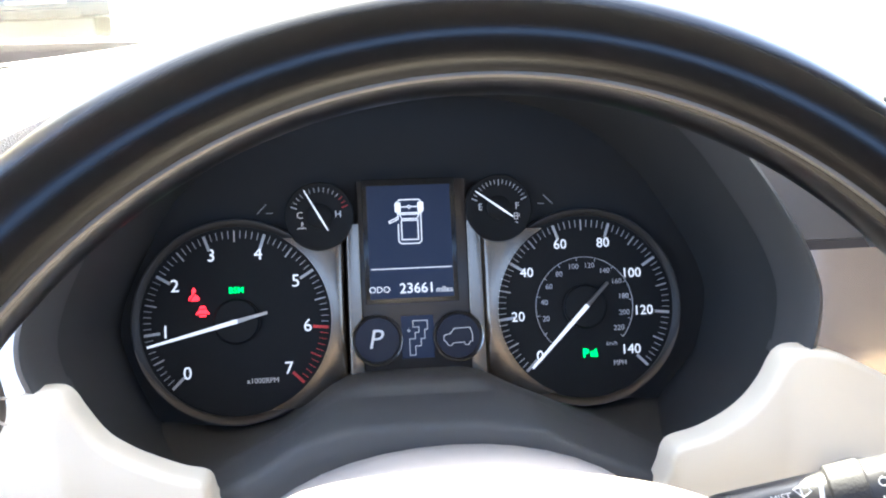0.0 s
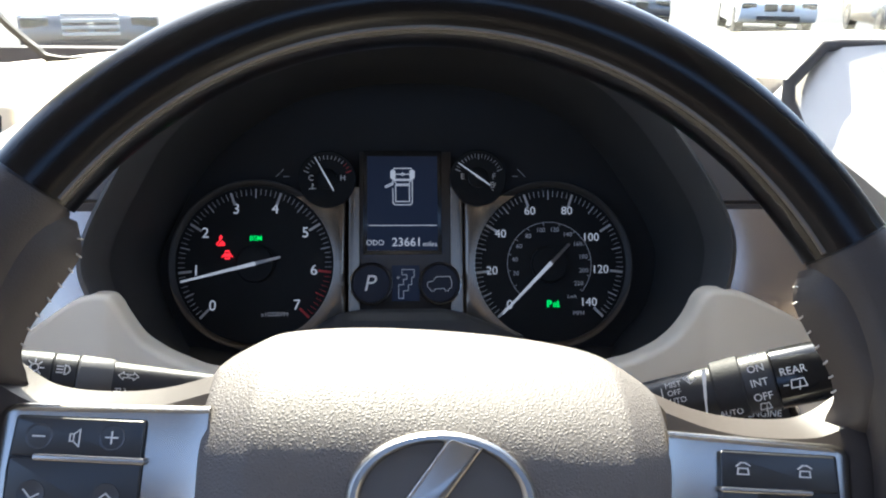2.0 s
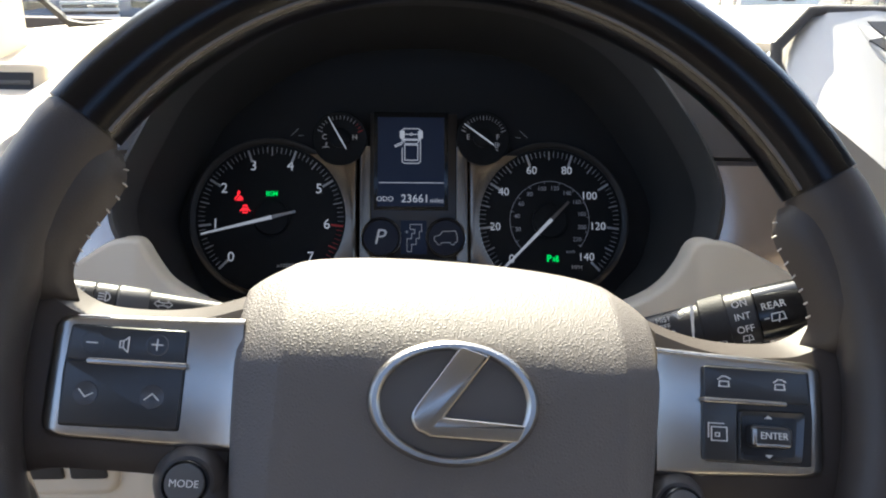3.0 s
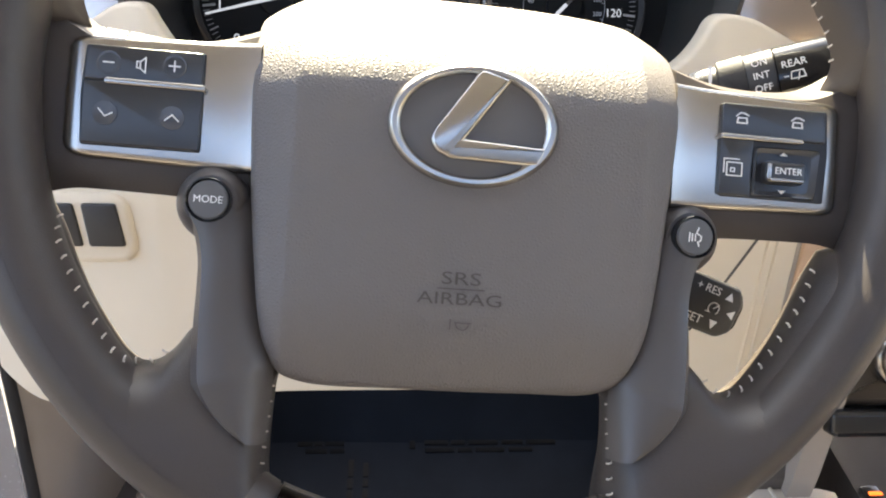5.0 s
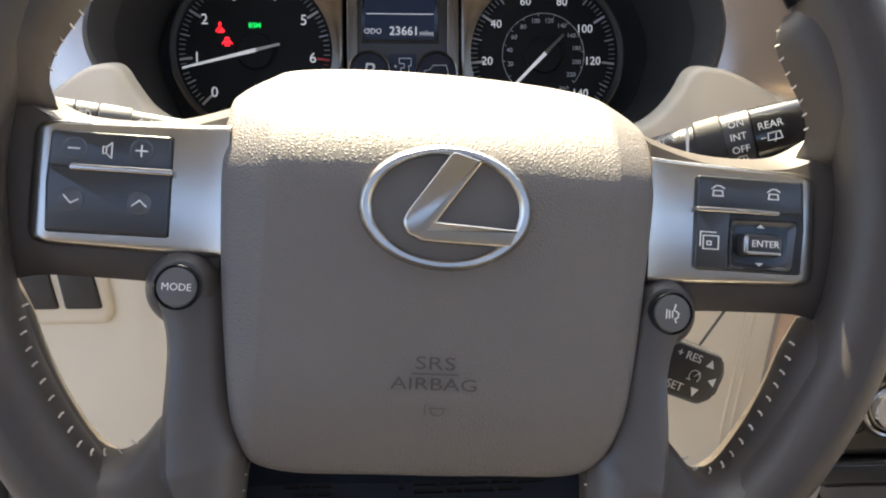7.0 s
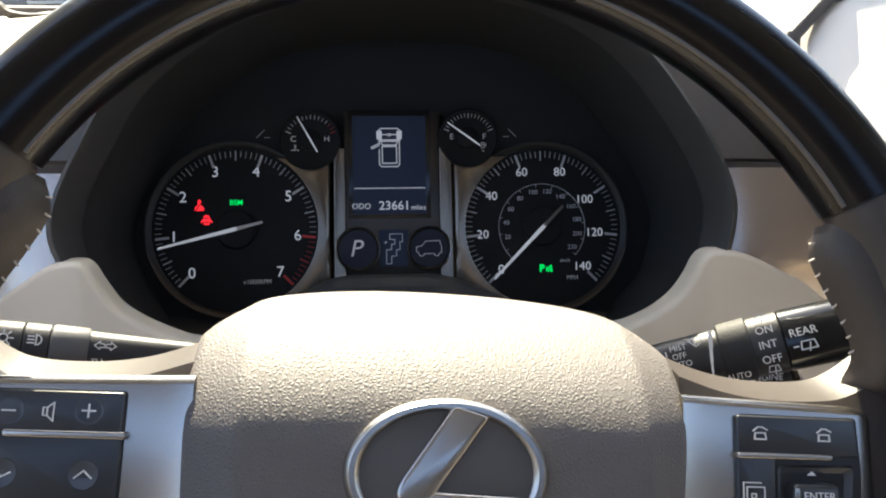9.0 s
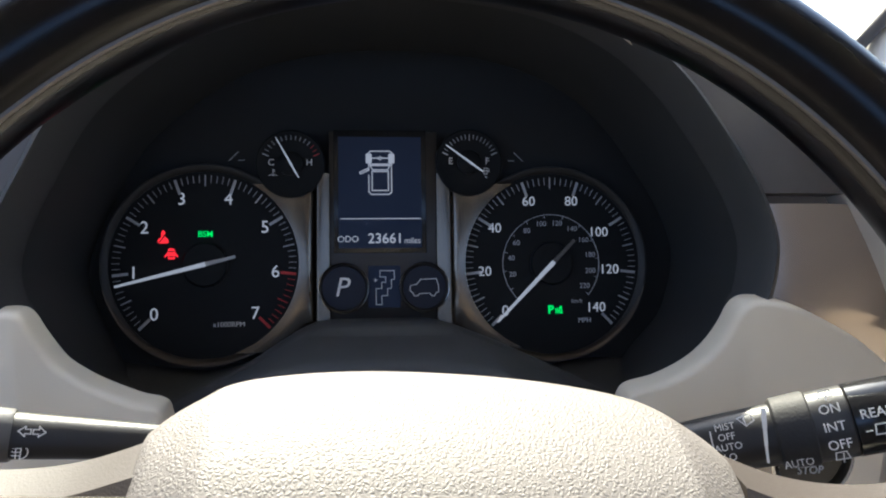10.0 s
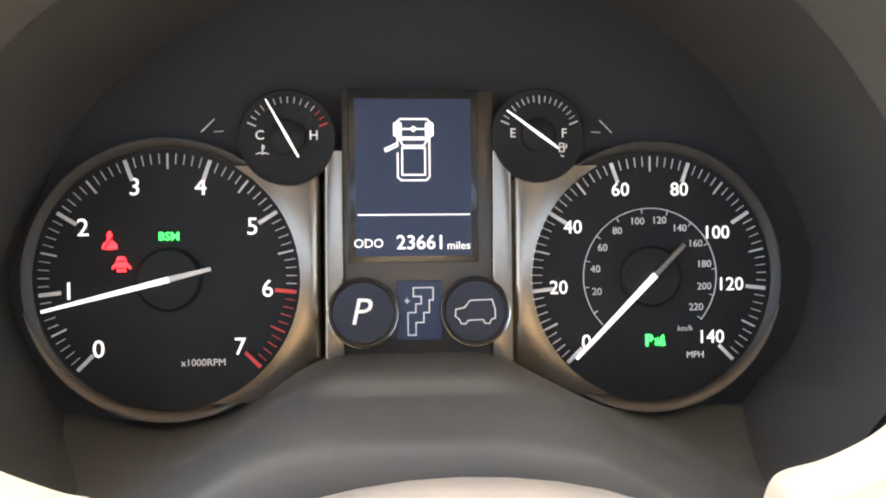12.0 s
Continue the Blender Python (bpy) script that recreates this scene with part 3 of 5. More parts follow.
    # open door picture on the screen: nose, axle, windscreen, body sides, roof, open door
    nose = [(-6.4, 8.2), (-6.4, 11.4), (-5.2, 12.6), (5.6, 12.6), (6.8, 11.4), (6.8, 8.2)]
    lines = [nose, [(-6.0, 8.6), (-0.9, 8.6)], [(1.3, 8.6), (6.4, 8.6)], [(-0.9, 8.6), (0.2, 9.5), (1.3, 8.6), (0.2, 7.7), (-0.9, 8.6)],
             [(-6.4, 5.2), (6.8, 5.2)], [(-5.4, 4.4), (5.8, 4.4), (4.4, 1.9), (-4.0, 1.9), (-5.4, 4.4)],
             [(-6.2, -1.2), (-6.2, -10.6), (-4.8, -12.0), (5.2, -12.0), (6.6, -10.6), (6.6, 5.0)], [(-6.2, 5.0), (-6.2, 2.0)],
             [(-4.4, 1.0), (4.8, 1.0), (4.8, -9.8), (-4.4, -9.8), (-4.4, 1.0)], [(-6.2, 1.8), (-10.9, -0.4), (-11.3, 0.6), (-6.6, 2.8)]]
    pict = part("door_picture", strokes([mm(*nose)], 0.0006, z=0.0031), WHITE_INK, scr, "white outline of a car with an open door", m=pose(-0.0005, 0.0342, 0))
    for line in lines[1:]:
        part("picture_line", strokes([mm(*line)], 0.0006, z=0.0031), WHITE_INK, pict)
    for x in (-0.0062, 0.0066):
        part("wheel_picture", slab(round_path([(x - 0.0017, 0.0056), (x + 0.0017, 0.0056), (x + 0.0017, 0.0112), (x - 0.0017, 0.0112)], 0.0008), 0.0031, 0.0036), WHITE_INK, pict)
    # round lamps
    for cx, kind in ((-0.0211, "P"), (0.0238, "car")):
        d = part("round_lamp", turned_ring([(0.0142, -0.002), (0.0142, 0.0056), (0.0139, 0.0062), (0.0136, 0.0060), (0.0134, 0.0050)]), SILVER, cl, "dark round lamp with a metal ring", m=pose(cx, -0.0305, 0.002))
        part("inner_ring", turned_ring([(0.0135, 0.003), (0.0134, 0.0050), (0.0128, 0.0054), (0.0121, 0.0046), (0.0119, 0.0036)]), CENTRE_METAL, d, "dark metal inner ring")
        part("lamp_face", lathe([(0.0120, 0.0), (0.0120, 0.0044), (0.0, 0.0048)], 64), LAMP_BLUE, d)
        if kind == "P":
            lettering("P", 0.0150, PRINT, d, -0.0005, 0.0, 0.0052, slant=0.22)
        else:
            car = [[(-0.0082, -0.002), (-0.0080, 0.0008), (-0.0045, 0.0016), (-0.0022, 0.0044), (0.0066, 0.0046), (0.0078, 0.001), (0.0078, -0.003), (0.0064, -0.0032)], [(-0.0082, -0.002), (-0.0066, -0.0032)], [(-0.0030, -0.0036), (0.0030, -0.0034)],
                   [(-0.0066, -0.0032), (-0.006, -0.0048), (-0.004, -0.005), (-0.003, -0.0036)], [(0.0030, -0.0034), (0.0036, -0.0048), (0.0056, -0.005), (0.0064, -0.0032)]]
            part("car_sign", strokes(car, 0.0004, z=0.0051), PRINT, d, "thin white outline of a car")
    gate = part("gear_gate_screen", slab(mm((-7.6, -41.8), (10.6, -41.8), (10.6, -18.2), (-7.6, -18.2)), 0, 0.0034, 0.0003), SCREEN, cl, "small blue-black gear display")
    lines = [mm((-2, 9), (6, 9), (6, 4), (4.4, 4), (4.4, -1), (2.2, -1), (2.2, -5), (-1, -5), (-1, -10), (-4.2, -10), (-4.2, -1), (-1, -1), (-1, 2.5), (1.2, 2.5), (1.2, 5.5), (-2, 5.5), (-2, 9))]
    part("gate_line", strokes(lines, 0.0004, z=0.0035), PRINT, gate, "thin white gear gate", m=pose(0.001, -0.030, 0))
    lettering("+", 0.0045, PRINT, gate, -0.0035, -0.0265, 0.0036)
    # faint arrows
    for s in (-1, 1):
        part("turn_arrow", strokes([[(0, 0), (s * -0.005, 0.005)], [(s * -0.005, 0.0), (s * -0.0085, 0.0002)]], 0.00035, z=-0.0038), DIM_INK, cl, "unlit turn arrow outline", m=pose(s * 0.084 - 0.001, 0.0425, 0))
    return cl


build_cluster()


# ---- the steering wheel ----
def wheel_frame():
    n = Vector((-0.038985, 0.991688, -0.122615))
    u = Vector((0.996985, 0.030364, -0.071410))
    m = Matrix((u, (-n).cross(u), -n)).transposed().to_4x4()
    m.translation = Vector((0.03629, 0.20192, -0.10547))
    return CAR @ m


WHEEL = wheel_frame()
RIM_R, RIM_T, RIM_H = 0.1745, 0.0152, 0.0035


# how far the lower half of the rim is drawn in, in millimetres, by the angle
DRAWN_IN = spline(((180, 0), (205, 1.4), (228, 2.7), (247, 2.9), (270, 4.4), (292, 5.6), (316, 6.3), (333, 4.7), (347, 2.2), (360, 0)), 6, False)


def rim_radius(a):
    a = math.degrees(a) % 360
    for p, q in zip(DRAWN_IN, DRAWN_IN[1:]):
        if p.x <= a <= q.x:
            return RIM_R - 0.6 * (p.y + (q.y - p.y) * (a - p.x) / (q.x - p.x)) / 1000
    return RIM_R


def soft(v, power):
    return math.copysign(abs(v) ** power, v)


def rim_piece(a0, a1, fat=1.0, steps=48, sec=24, taper=0.0, square=1.0):
    """A stretch of the rim; square below 1 flattens its faces."""
    rings = []
    for i in range(steps + 1):
        a = radians(a0 + (a1 - a0) * i / steps)
        f = fat
        if taper:
            e = min(i, steps - i) / steps
            f = fat * (1 - taper * max(0.0, 1 - e / 0.02))
        c = Vector((math.cos(a), math.sin(a), 0))
        thick = RIM_T * f - (RIM_R - rim_radius(a)) * 0.67
        rings.append([c * (rim_radius(a) + thick * soft(math.cos(s), square)) + Vector((0, 0, RIM_H + 0.0165 * f * soft(math.sin(s), square))) for s in (2 * math.pi * k / sec for k in range(sec))])
    return loft(rings)


def airbag_cover():
    edge = spline(mm((-84, 26), (-81, 33), (-71, 40.5), (-59, 46.5), (-32, 50.5), (0, 51.5), (32, 50), (57, 46), (70, 39.5), (80, 32), (83, 25), (82.5, 2), (79.5, -32), (75.5, -66), (69.5, -92), (57, -107), (25, -109.2), (-20, -110), (-57.5, -109.3), (-71.2, -98.5), (-77.5, -66), (-81.5, -32), (-83.8, 0)), 9)
    mid = Vector((-0.0005, -0.034))

    def height(p):
        h = 0.0165 - 0.9 * (p.x / 0.09) ** 4 * 0.004
        if abs(p.x) > 0.0650:
            h -= (abs(p.x) - 0.0650) * 0.50
        if p.y > -0.004:
            h -= ((p.y + 0.004) / 0.0555) ** 2 * 0.0475
        if p.y < -0.075:
            h -= ((-p.y - 0.075) / 0.034) ** 2 * 0.010
        return h
    rings = [[(p.x * 0.985 + mid.x * 0.015, p.y * 0.985 + mid.y * 0.015, min(-0.034, height(p) - 0.016)) for p in edge]]
    for s, drop in ((1.0, 0.012), (1.0, 0.0055), (0.992, 0.0022), (0.978, 0.0006), (0.955, 0.0), *((0.94 - 0.014 * k, 0.0) for k in range(30)), (0.45, 0), (0.28, 0), (0.1, 0)):
        rings.append([(q.x, q.y, height(q) - drop) for q in (mid.lerp(p, s) for p in edge)])
    return loft(rings)


def stitch_run(pts, parent, gap=0.0075, length=0.0042, slant=60, z=0.010):
    """Short pale threads across a seam."""
    curve = spline(pts, 12, False)
    shape, run, last = None, 0.0, curve[0]
    for a, b in zip(curve, curve[1:]):
        run += (b - a).length
        if run < gap:
            continue
        run = 0.0
        d = b - a
        m = pose(b.x, b.y, b.z if len(b) > 2 else z, 0, 0, math.degrees(math.atan2(d.y, d.x)) + slant)
        if shape is None:
            ob = part("stitch", tube([(-length / 2, 0, -0.0006), (-length / 4, 0, 0.0004), (length / 4, 0, 0.0004), (length / 2, 0, -0.0006)], 0.0004, 5), THREAD, parent, m=m)
            shape = ob.data
        else:
            ob = new("stitch", shape)
            ob.parent = parent
            ob.matrix_basis = m


def ribbon(left, right, front, back, per=5, tail=0.0, lead=0.0, later=None, back_later=0.0):
    """A padded strip between two edges: front gives its height from the left edge to the right one."""
    a, b = spline(left, per, False), spline(right, per, False)
    rings = []
    for j, (p, q) in enumerate(zip(a, b)):
        row, sink = [], tail * max(0.0, (j / (len(a) - 1) - 0.6) / 0.4) ** 2 + lead * max(0.0, 1 - j / (len(a) - 1) / 0.12) ** 2
        blend = min(1.0, max(0.0, (j / (len(a) - 1) - 0.36) / 0.26)) if later else 0.0
        for i, z in enumerate(front):
            t = i / (len(front) - 1)
            z += (later[i] - z) * blend if later else 0.0
            row.append((*p.lerp(q, t * t * (3 - 2 * t) * 0.6 + t * 0.4), max(z - sink, back + 0.002)))
        e, g = p.lerp(q, 0.35), p.lerp(q, 0.74)
        under = back + (back_later - back) * blend
        row += [(g.x, g.y, under), (e.x, e.y, under)]
        rings.append(row)
    return loft(rings)


def plate_shell(side):
    """A switch plate that sweeps up towards the hub, with rounded edges."""
    rings = []
    for k in range(31):
        x = -0.1512 + 0.0708 * k / 30
        t = (x + 0.1512) / 0.0708
        end = min(1.0, k / 4)
        near = math.sqrt(max(0.0, 1 - (1 - end) ** 2))
        top, low = 0.0140 + 0.0024 * t - 0.0035 * (1 - near), -0.0314 - 0.0018 * t + 0.0035 * (1 - near)
        z = 0.0014 + 6.5 * max(0.0, x + 0.1005) ** 2 - 0.0030 * (1 - near)
        row = [(x, top, -0.010)]
        for a in range(0, 91, 18):
            row.append((x, top - 0.003 * (1 - math.cos(radians(a))), z - 0.003 * (1 - math.sin(radians(a)))))
        for a in range(90, -1, -18):
            row.append((x, low + 0.003 * (1 - math.cos(radians(a))), z - 0.003 * (1 - math.sin(radians(a)))))
        row.append((x, low, -0.010))
        rings.append([(-side * p[0], p[1], p[2]) for p in row])
    return loft(rings)


def build_wheel():
    w = thing("steering_wheel", WHEEL, "taupe leather steering wheel with dark lacquered wood and silver switch plates", "steering wheel")
    part("upper_wood_rim", rim_piece(30.8, 149.2, 1.0, sec=40, square=0.9), WOOD, w, "dark lacquered wood upper rim")
    part("lower_wood_rim", rim_piece(247.6, 292.0, 0.99, sec=40, square=0.9), WOOD, w, "dark lacquered wood lower rim")
    lr = part("leather_rim", rim_piece(149.5, 247.2, 1.04, taper=0.05), TAUPE, w, "taupe leather rim section")
    rr = part("leather_rim", rim_piece(-67.6, 30.5, 1.04, taper=0.05), TAUPE, w, "taupe leather rim section")
    part("rim_core", rim_piece(0, 359.9, 0.94, 96, 16), BLACK, w, "black core seen at the joints")
    # thin inlay line on the wood
    for a0, a1 in ((31.2, 148.8), (248, 291.6)):
        arc = [radians(a0 + (a1 - a0) * i / 60) for i in range(61)]
        if a0 < 90:
            rad = RIM_R - RIM_T * 0.89
            part("inner_band", tube([(rad * math.cos(a), rad * math.sin(a), RIM_H + 0.0078) for a in arc], 0.0011, 8), INLAY, w, "pale bronze line inside the wood rim")
        else:
            part("inlay", tube([((rim_radius(a) - RIM_T * 0.74) * math.cos(a), (rim_radius(a) - RIM_T * 0.74) * math.sin(a), RIM_H + 0.0118) for a in arc], 0.0006, 6), INLAY, w, "thin pale inlay line")
            part("inlay", tube([((rim_radius(a) - RIM_T * 0.90) * math.cos(a), (rim_radius(a) - RIM_T * 0.90) * math.sin(a), RIM_H + 0.001) for a in arc], 0.0005, 6), INLAY, w, "thin pale inlay line")
    part("hub_back", slab(mm((-82, 20), (82, 20), (76, -66), (63, -95), (-63, -95), (-76, -66)), -0.06, -0.012, 0.008, radius=0.02), TAUPE_PLASTIC, w, "taupe plastic hub body")
    cover = part("airbag_cover", airbag_cover(), TAUPE_GRAIN, w, "taupe grained leather airbag cover")
    emblem = part("emblem", loft([[(*p, z) for p in ellipse(a, b)] for a, b, z in ((0.0285, 0.0198, -0.004), (0.0285, 0.0198, 0.0016), (0.0270, 0.0184, 0.0022))]), EMBLEM, w, "smooth taupe grey oval emblem plate", m=pose(-0.0005, -0.0106, 0.0152))
    part("emblem_ring", loft([[(*p, z) for p in ellipse(a, b)] for a, b, z in ((0.0318, 0.0228, -0.004), (0.0318, 0.0228, 0.0016), (0.0314, 0.0224, 0.0026), (0.0300, 0.0213, 0.0038), (0.0282, 0.0200, 0.0038), (0.0267, 0.0190, 0.0026), (0.0263, 0.0187, 0.0016), (0.0263, 0.0187, -0.004))], caps=(False, False)), SILVER, emblem, "satin silver oval ring")
    stroke = slab(mm((1.4, 21.2), (13.2, 17.8), (-3.0, -5.4), (-8.2, -12.7), (-13.8, -10.6), (-15.9, -6.4), (-14.7, -2.6)), 0.0, 0.0042, 0.0018, radius=0.0022)
    foot = slab(mm((-14.0, -9.6), (-8.6, -12.9), (24.6, -13.4), (27.6, -6.3), (-4.0, -5.0), (-12.0, -5.6)), 0.0, 0.00405, 0.0016, radius=0.0018)
    part("emblem_bar", stroke, SILVER, emblem, "satin silver slanting bar")
    part("emblem_bar", foot, SILVER, emblem, "satin silver level bar")
    lettering("SRS", 0.0066, PRESSED, cover, -0.0012, -0.0668, 0.0166, wide=1.5)
    part("pressed_line", strokes([mm((-9.5, -70.4), (7.4, -70.4))], 0.0004, z=0.0164), PRESSED, cover)
    lettering("AIRBAG", 0.0062, PRESSED, cover, -0.0012, -0.0742, 0.0166, wide=1.46)
    part("horn_sign", strokes([mm((-4.2, -81.4), (-4.2, -85.0)), mm((-2.6, -82.6), (3.4, -82.6)), [(0.0002 + 0.0024 * math.cos(radians(a)), -0.0830 + 0.0022 * math.sin(radians(a))) for a in range(180, 361, 30)]], 0.0003, 0.0002, z=0.0162), PRESSED, cover)
    # spokes
    for s in (-1, 1):
        f = (lambda *p: mm(*p)) if s < 0 else (lambda *p: mirror(mm(*p)))
        k = 1 if s < 0 else -1
        up_a = mm((-160, 32), (-149, 24.5), (-138, 20.6), (-118, 20.2), (-100, 23), (-83, 29.0)) if s < 0 else mm((-160, 34), (-149, 27), (-138, 23.4), (-118, 22.8), (-100, 25.4), (-83, 31))
        up_b = mm((-160, -46), (-148, -43), (-137, -42.5), (-110, -43), (-96, -44), (-82, -44))
        part("spoke", ribbon([(p[0] * k, p[1]) for p in up_a], [(p[0] * k, p[1]) for p in up_b], (-0.024, -0.0055, -0.0012, -0.0016, -0.0014, -0.0010, -0.0055), -0.027), TAUPE, w, "taupe leather upper spoke")
        lean = 0.0 if s < 0 else -0.0068
        def both(pts, shift=lean):
            return [(p[0] * k + (shift(p[0]) if callable(shift) else shift if k < 0 else 0.0), p[1]) for p in pts]
        low_a = mm((-158, -46), (-149.5, -57), (-143.5, -70), (-136, -84), (-126.8, -97), (-120.5, -103.6), (-115, -105.3), (-110, -104), (-105, -99.5), (-98, -91), (-86, -89), (-74, -95),
                   (-66.6, -104), (-66.8, -112), (-67.2, -121), (-67.4, -132), (-67.2, -143), (-66.8, -152))
        crown = [radians((193.5 if s < 0 else -13.5) - s * 52.3 * (1 - (1 - i / 17) ** 1.75)) for i in range(18)]
        low_b = [(rim_radius(a) * math.cos(a), rim_radius(a) * math.sin(a)) for a in crown]
        part("lower_spoke", ribbon(both(low_a), low_b, (-0.006, 0.0032, 0.0092, 0.0146, 0.0184, 0.0203, 0.0207), -0.024), TAUPE, w, "taupe leather lower spoke")
        cov_a = mm((-102, -37), (-104.5, -44), (-103.6, -50), (-100.2, -57), (-98.4, -65), (-97.4, -78), (-96.8, -90), (-95.7, -107), (-93.2, -114), (-89.4, -119.4), (-83.6, -124.8), (-76, -129.3), (-68.8, -132.8))
        cov_b = mm((-80, -36), (-80, -42), (-78, -48), (-75.5, -56), (-74, -65), (-72.5, -78), (-70.5, -90), (-67.6, -99), (-67.2, -106), (-67.2, -112), (-67.4, -120), (-67.8, -131.5))
        part("spoke_cover", ribbon(both(cov_a), both(cov_b), (0.001, 0.0078, 0.0098, 0.0094, 0.0062, 0.0026, 0.0004), -0.028, lead=0.012, later=(0.0128, 0.0164, 0.0172, 0.0162, 0.0136, 0.0094, 0.0030)), SPOKE_PLASTIC, w, "smooth taupe plastic spoke cover")
        rest_a = mm((-137, 79.5), (-134, 68), (-139.5, 55), (-146.5, 42), (-150.5, 29.5), (-148, 20.5))
        rest_b = mm((-152, 80), (-158, 68), (-164, 52), (-168, 38), (-168, 28), (-162, 18))
        part("thumb_rest", ribbon([(p[0] * k, p[1]) for p in rest_a], [(p[0] * k, p[1]) for p in rest_b], (-0.006, 0.004, 0.0085, 0.0115, 0.0130, 0.0130, 0.012), -0.016, tail=0.018), TAUPE, w, "taupe leather thumb rest")
        plate = part("switch_plate", plate_shell(s), SILVER, w, "satin silver switch plate")
        pad = part("switch_panel", slab(f((-143.8, 10.3), (-100.6, 10.6), (-100.2, -26.9), (-143.8, -27), (-144.8, -8)), 0.0, 0.0018, 0.0005, radius=0.0015), BLACK, plate, "black switch panel")
        if s < 0:
            part("upper_rocker", slab(mm((-143, 9.8), (-101.3, 10.1), (-101.1, -2.9), (-143.6, -2.9)), 0.0012, 0.0034, 0.0006, radius=0.001), ROCKER, pad, "black volume rocker")
            part("lower_rocker", slab(mm((-143.8, -3.4), (-101, -3.4), (-100.8, -26.3), (-143.3, -26.3)), 0.0012, 0.0032, 0.0006, radius=0.001), ROCKER, pad, "black seek rocker")
            part("silver_bar", box(-0.1362, -0.0996, -0.0044, -0.0018, 0.0014, 0.0046, 0.0008), SILVER, pad, "slim silver bar")
            part("minus_sign", strokes([mm((-136.8, 3.6), (-133.2, 3.6))], 0.0005, z=0.0035), PRINT, pad)
            part("plus_sign", strokes([mm((-113.3, 4.2), (-109.5, 4.2)), mm((-111.4, 6.1), (-111.4, 2.3))], 0.0005, z=0.0035), PRINT, pad)
            part("speaker_sign", strokes([mm((-124.9, 4.8), (-124.9, 2.4), (-123.7, 2.4), (-121.8, 0.8), (-121.8, 6.4), (-123.7, 4.8), (-124.9, 4.8)), mm((-123.7, 4.8), (-123.7, 2.4))], 0.0004, z=0.0035), PRINT, pad)
            part("seek_down_sign", strokes([mm((-137.4, -13.6), (-135, -16.2), (-132.4, -14.8))], 0.00045, z=0.0032), PRINT, pad)
            part("seek_up_sign", strokes([mm((-113.6, -16), (-111, -13.8), (-108.6, -16))], 0.00045, z=0.0032), PRINT, pad)
            for x, y in ((-135, 3.6), (-111.4, 4.2), (-135, -15), (-111, -15)):
                part("dimple", lathe([(0.0046, 0.0), (0.0044, 0.0005), (0.0036, 0.0004), (0.0, 0.0001)], 32), DIMPLE, pad, "shallow shiny dimple", m=pose(x / 1000, y / 1000, 0.0030))
        else:
            part("upper_rocker", slab(mm((99.6, 10.1), (142.2, 9.8), (142.9, -2.9), (99.4, -2.9)), 0.0012, 0.0034, 0.0006, radius=0.001), ROCKER, pad, "black telephone rocker")
            part("page_button", slab(mm((99.4, -3.4), (113.1, -3.4), (112.6, -26.3), (99.4, -26.3)), 0.0012, 0.0030, 0.0006, radius=0.001), ROCKER, pad, "black page button")
            part("silver_bar", box(0.0990, 0.1332, -0.0042, -0.0020, 0.0014, 0.0046, 0.0008), SILVER, pad, "slim silver bar")
            well = part("enter_well", loft([[(*p, z) for p in round_path(mm(*q), 0.002)] for q, z in (((( 113.6, -6), (142, -5.6), (140, -26.2), (113.4, -26.2)), 0.0018), (((114.4, -6.8), (141, -6.4), (139.2, -25.4), (114.2, -25.4)), 0.0030), (((117, -10.5), (135, -10.5), (134.4, -21.5), (117, -21.5)), 0.0004))]), WELL, pad, "black glossy four-way switch well")
            part("enter_key", slab(mm((117.2, -11.6), (134.4, -11.6), (134.2, -20.6), (117.2, -20.6)), 0.0004, 0.0062, 0.0018, radius=0.003), ROCKER, pad, "dark enter key")
            part("enter_bar", box(0.1191, 0.1328, -0.0199, -0.0187, 0.0060, 0.0068, 0.0003), SILVER, pad)
            part("enter_bar", box(0.1174, 0.1192, -0.0192, -0.0130, 0.0058, 0.0070, 0.0003), SILVER, pad)
            lettering("ENTER", 0.0038, PRINT, pad, 0.1264, -0.0158, 0.0064)
            part("up_mark", slab(mm((124.2, -9.2), (125.8, -7.9), (127.4, -9.2)), 0.0026, 0.0032), PRINT, pad)
            part("down_mark", slab(mm((124.2, -23), (125.8, -24.3), (127.4, -23)), 0.0026, 0.0032), PRINT, pad)
            part("page_sign", strokes([mm((102.4, -18.6), (108.6, -18.6), (108.6, -13.4), (102.4, -13.4), (102.4, -18.6)), mm((101.2, -17.4), (101.2, -12), (107.4, -12)), mm((104, -17), (105.6, -17), (105.6, -15.6), (104, -15.6), (104, -17))], 0.0004, z=0.0032), PRINT, pad)
            for x in (0.1075, 0.1304):
                part("telephone_sign", strokes([[(-0.003, -0.0024), (0.003, -0.0024), (0.0026, 0.0006), (-0.0026, 0.0006), (-0.003, -0.0024)], [(-0.0036, 0.0016), (-0.0012, 0.0034), (0.0012, 0.0034), (0.0036, 0.0022)]], 0.0007, z=0.0036), PRINT, pad, m=pose(x, 0.0040, 0) @ Matrix.Diagonal((0.68, 0.68, 1, 1)))
        bx = -0.0943 if s < 0 else 0.0884
        part("button_boss", lathe([(0.0150, -0.012), (0.0146, -0.0045), (0.0130, 0.0008), (0.0110, 0.0045), (0.0096, 0.0060), (0.0, 0.0062)], 48), SPOKE_PLASTIC, w, "rounded taupe boss round the button", m=pose(bx, -0.0446, 0.0))
        btn = part("round_button", lathe([(0.0082, -0.004), (0.0082, 0.0088), (0.0077, 0.0094), (0.0072, 0.0084)], 48), BLACK_GLOSS, w, "black ring of a round taupe button", m=pose(bx, -0.0444, 0.001))
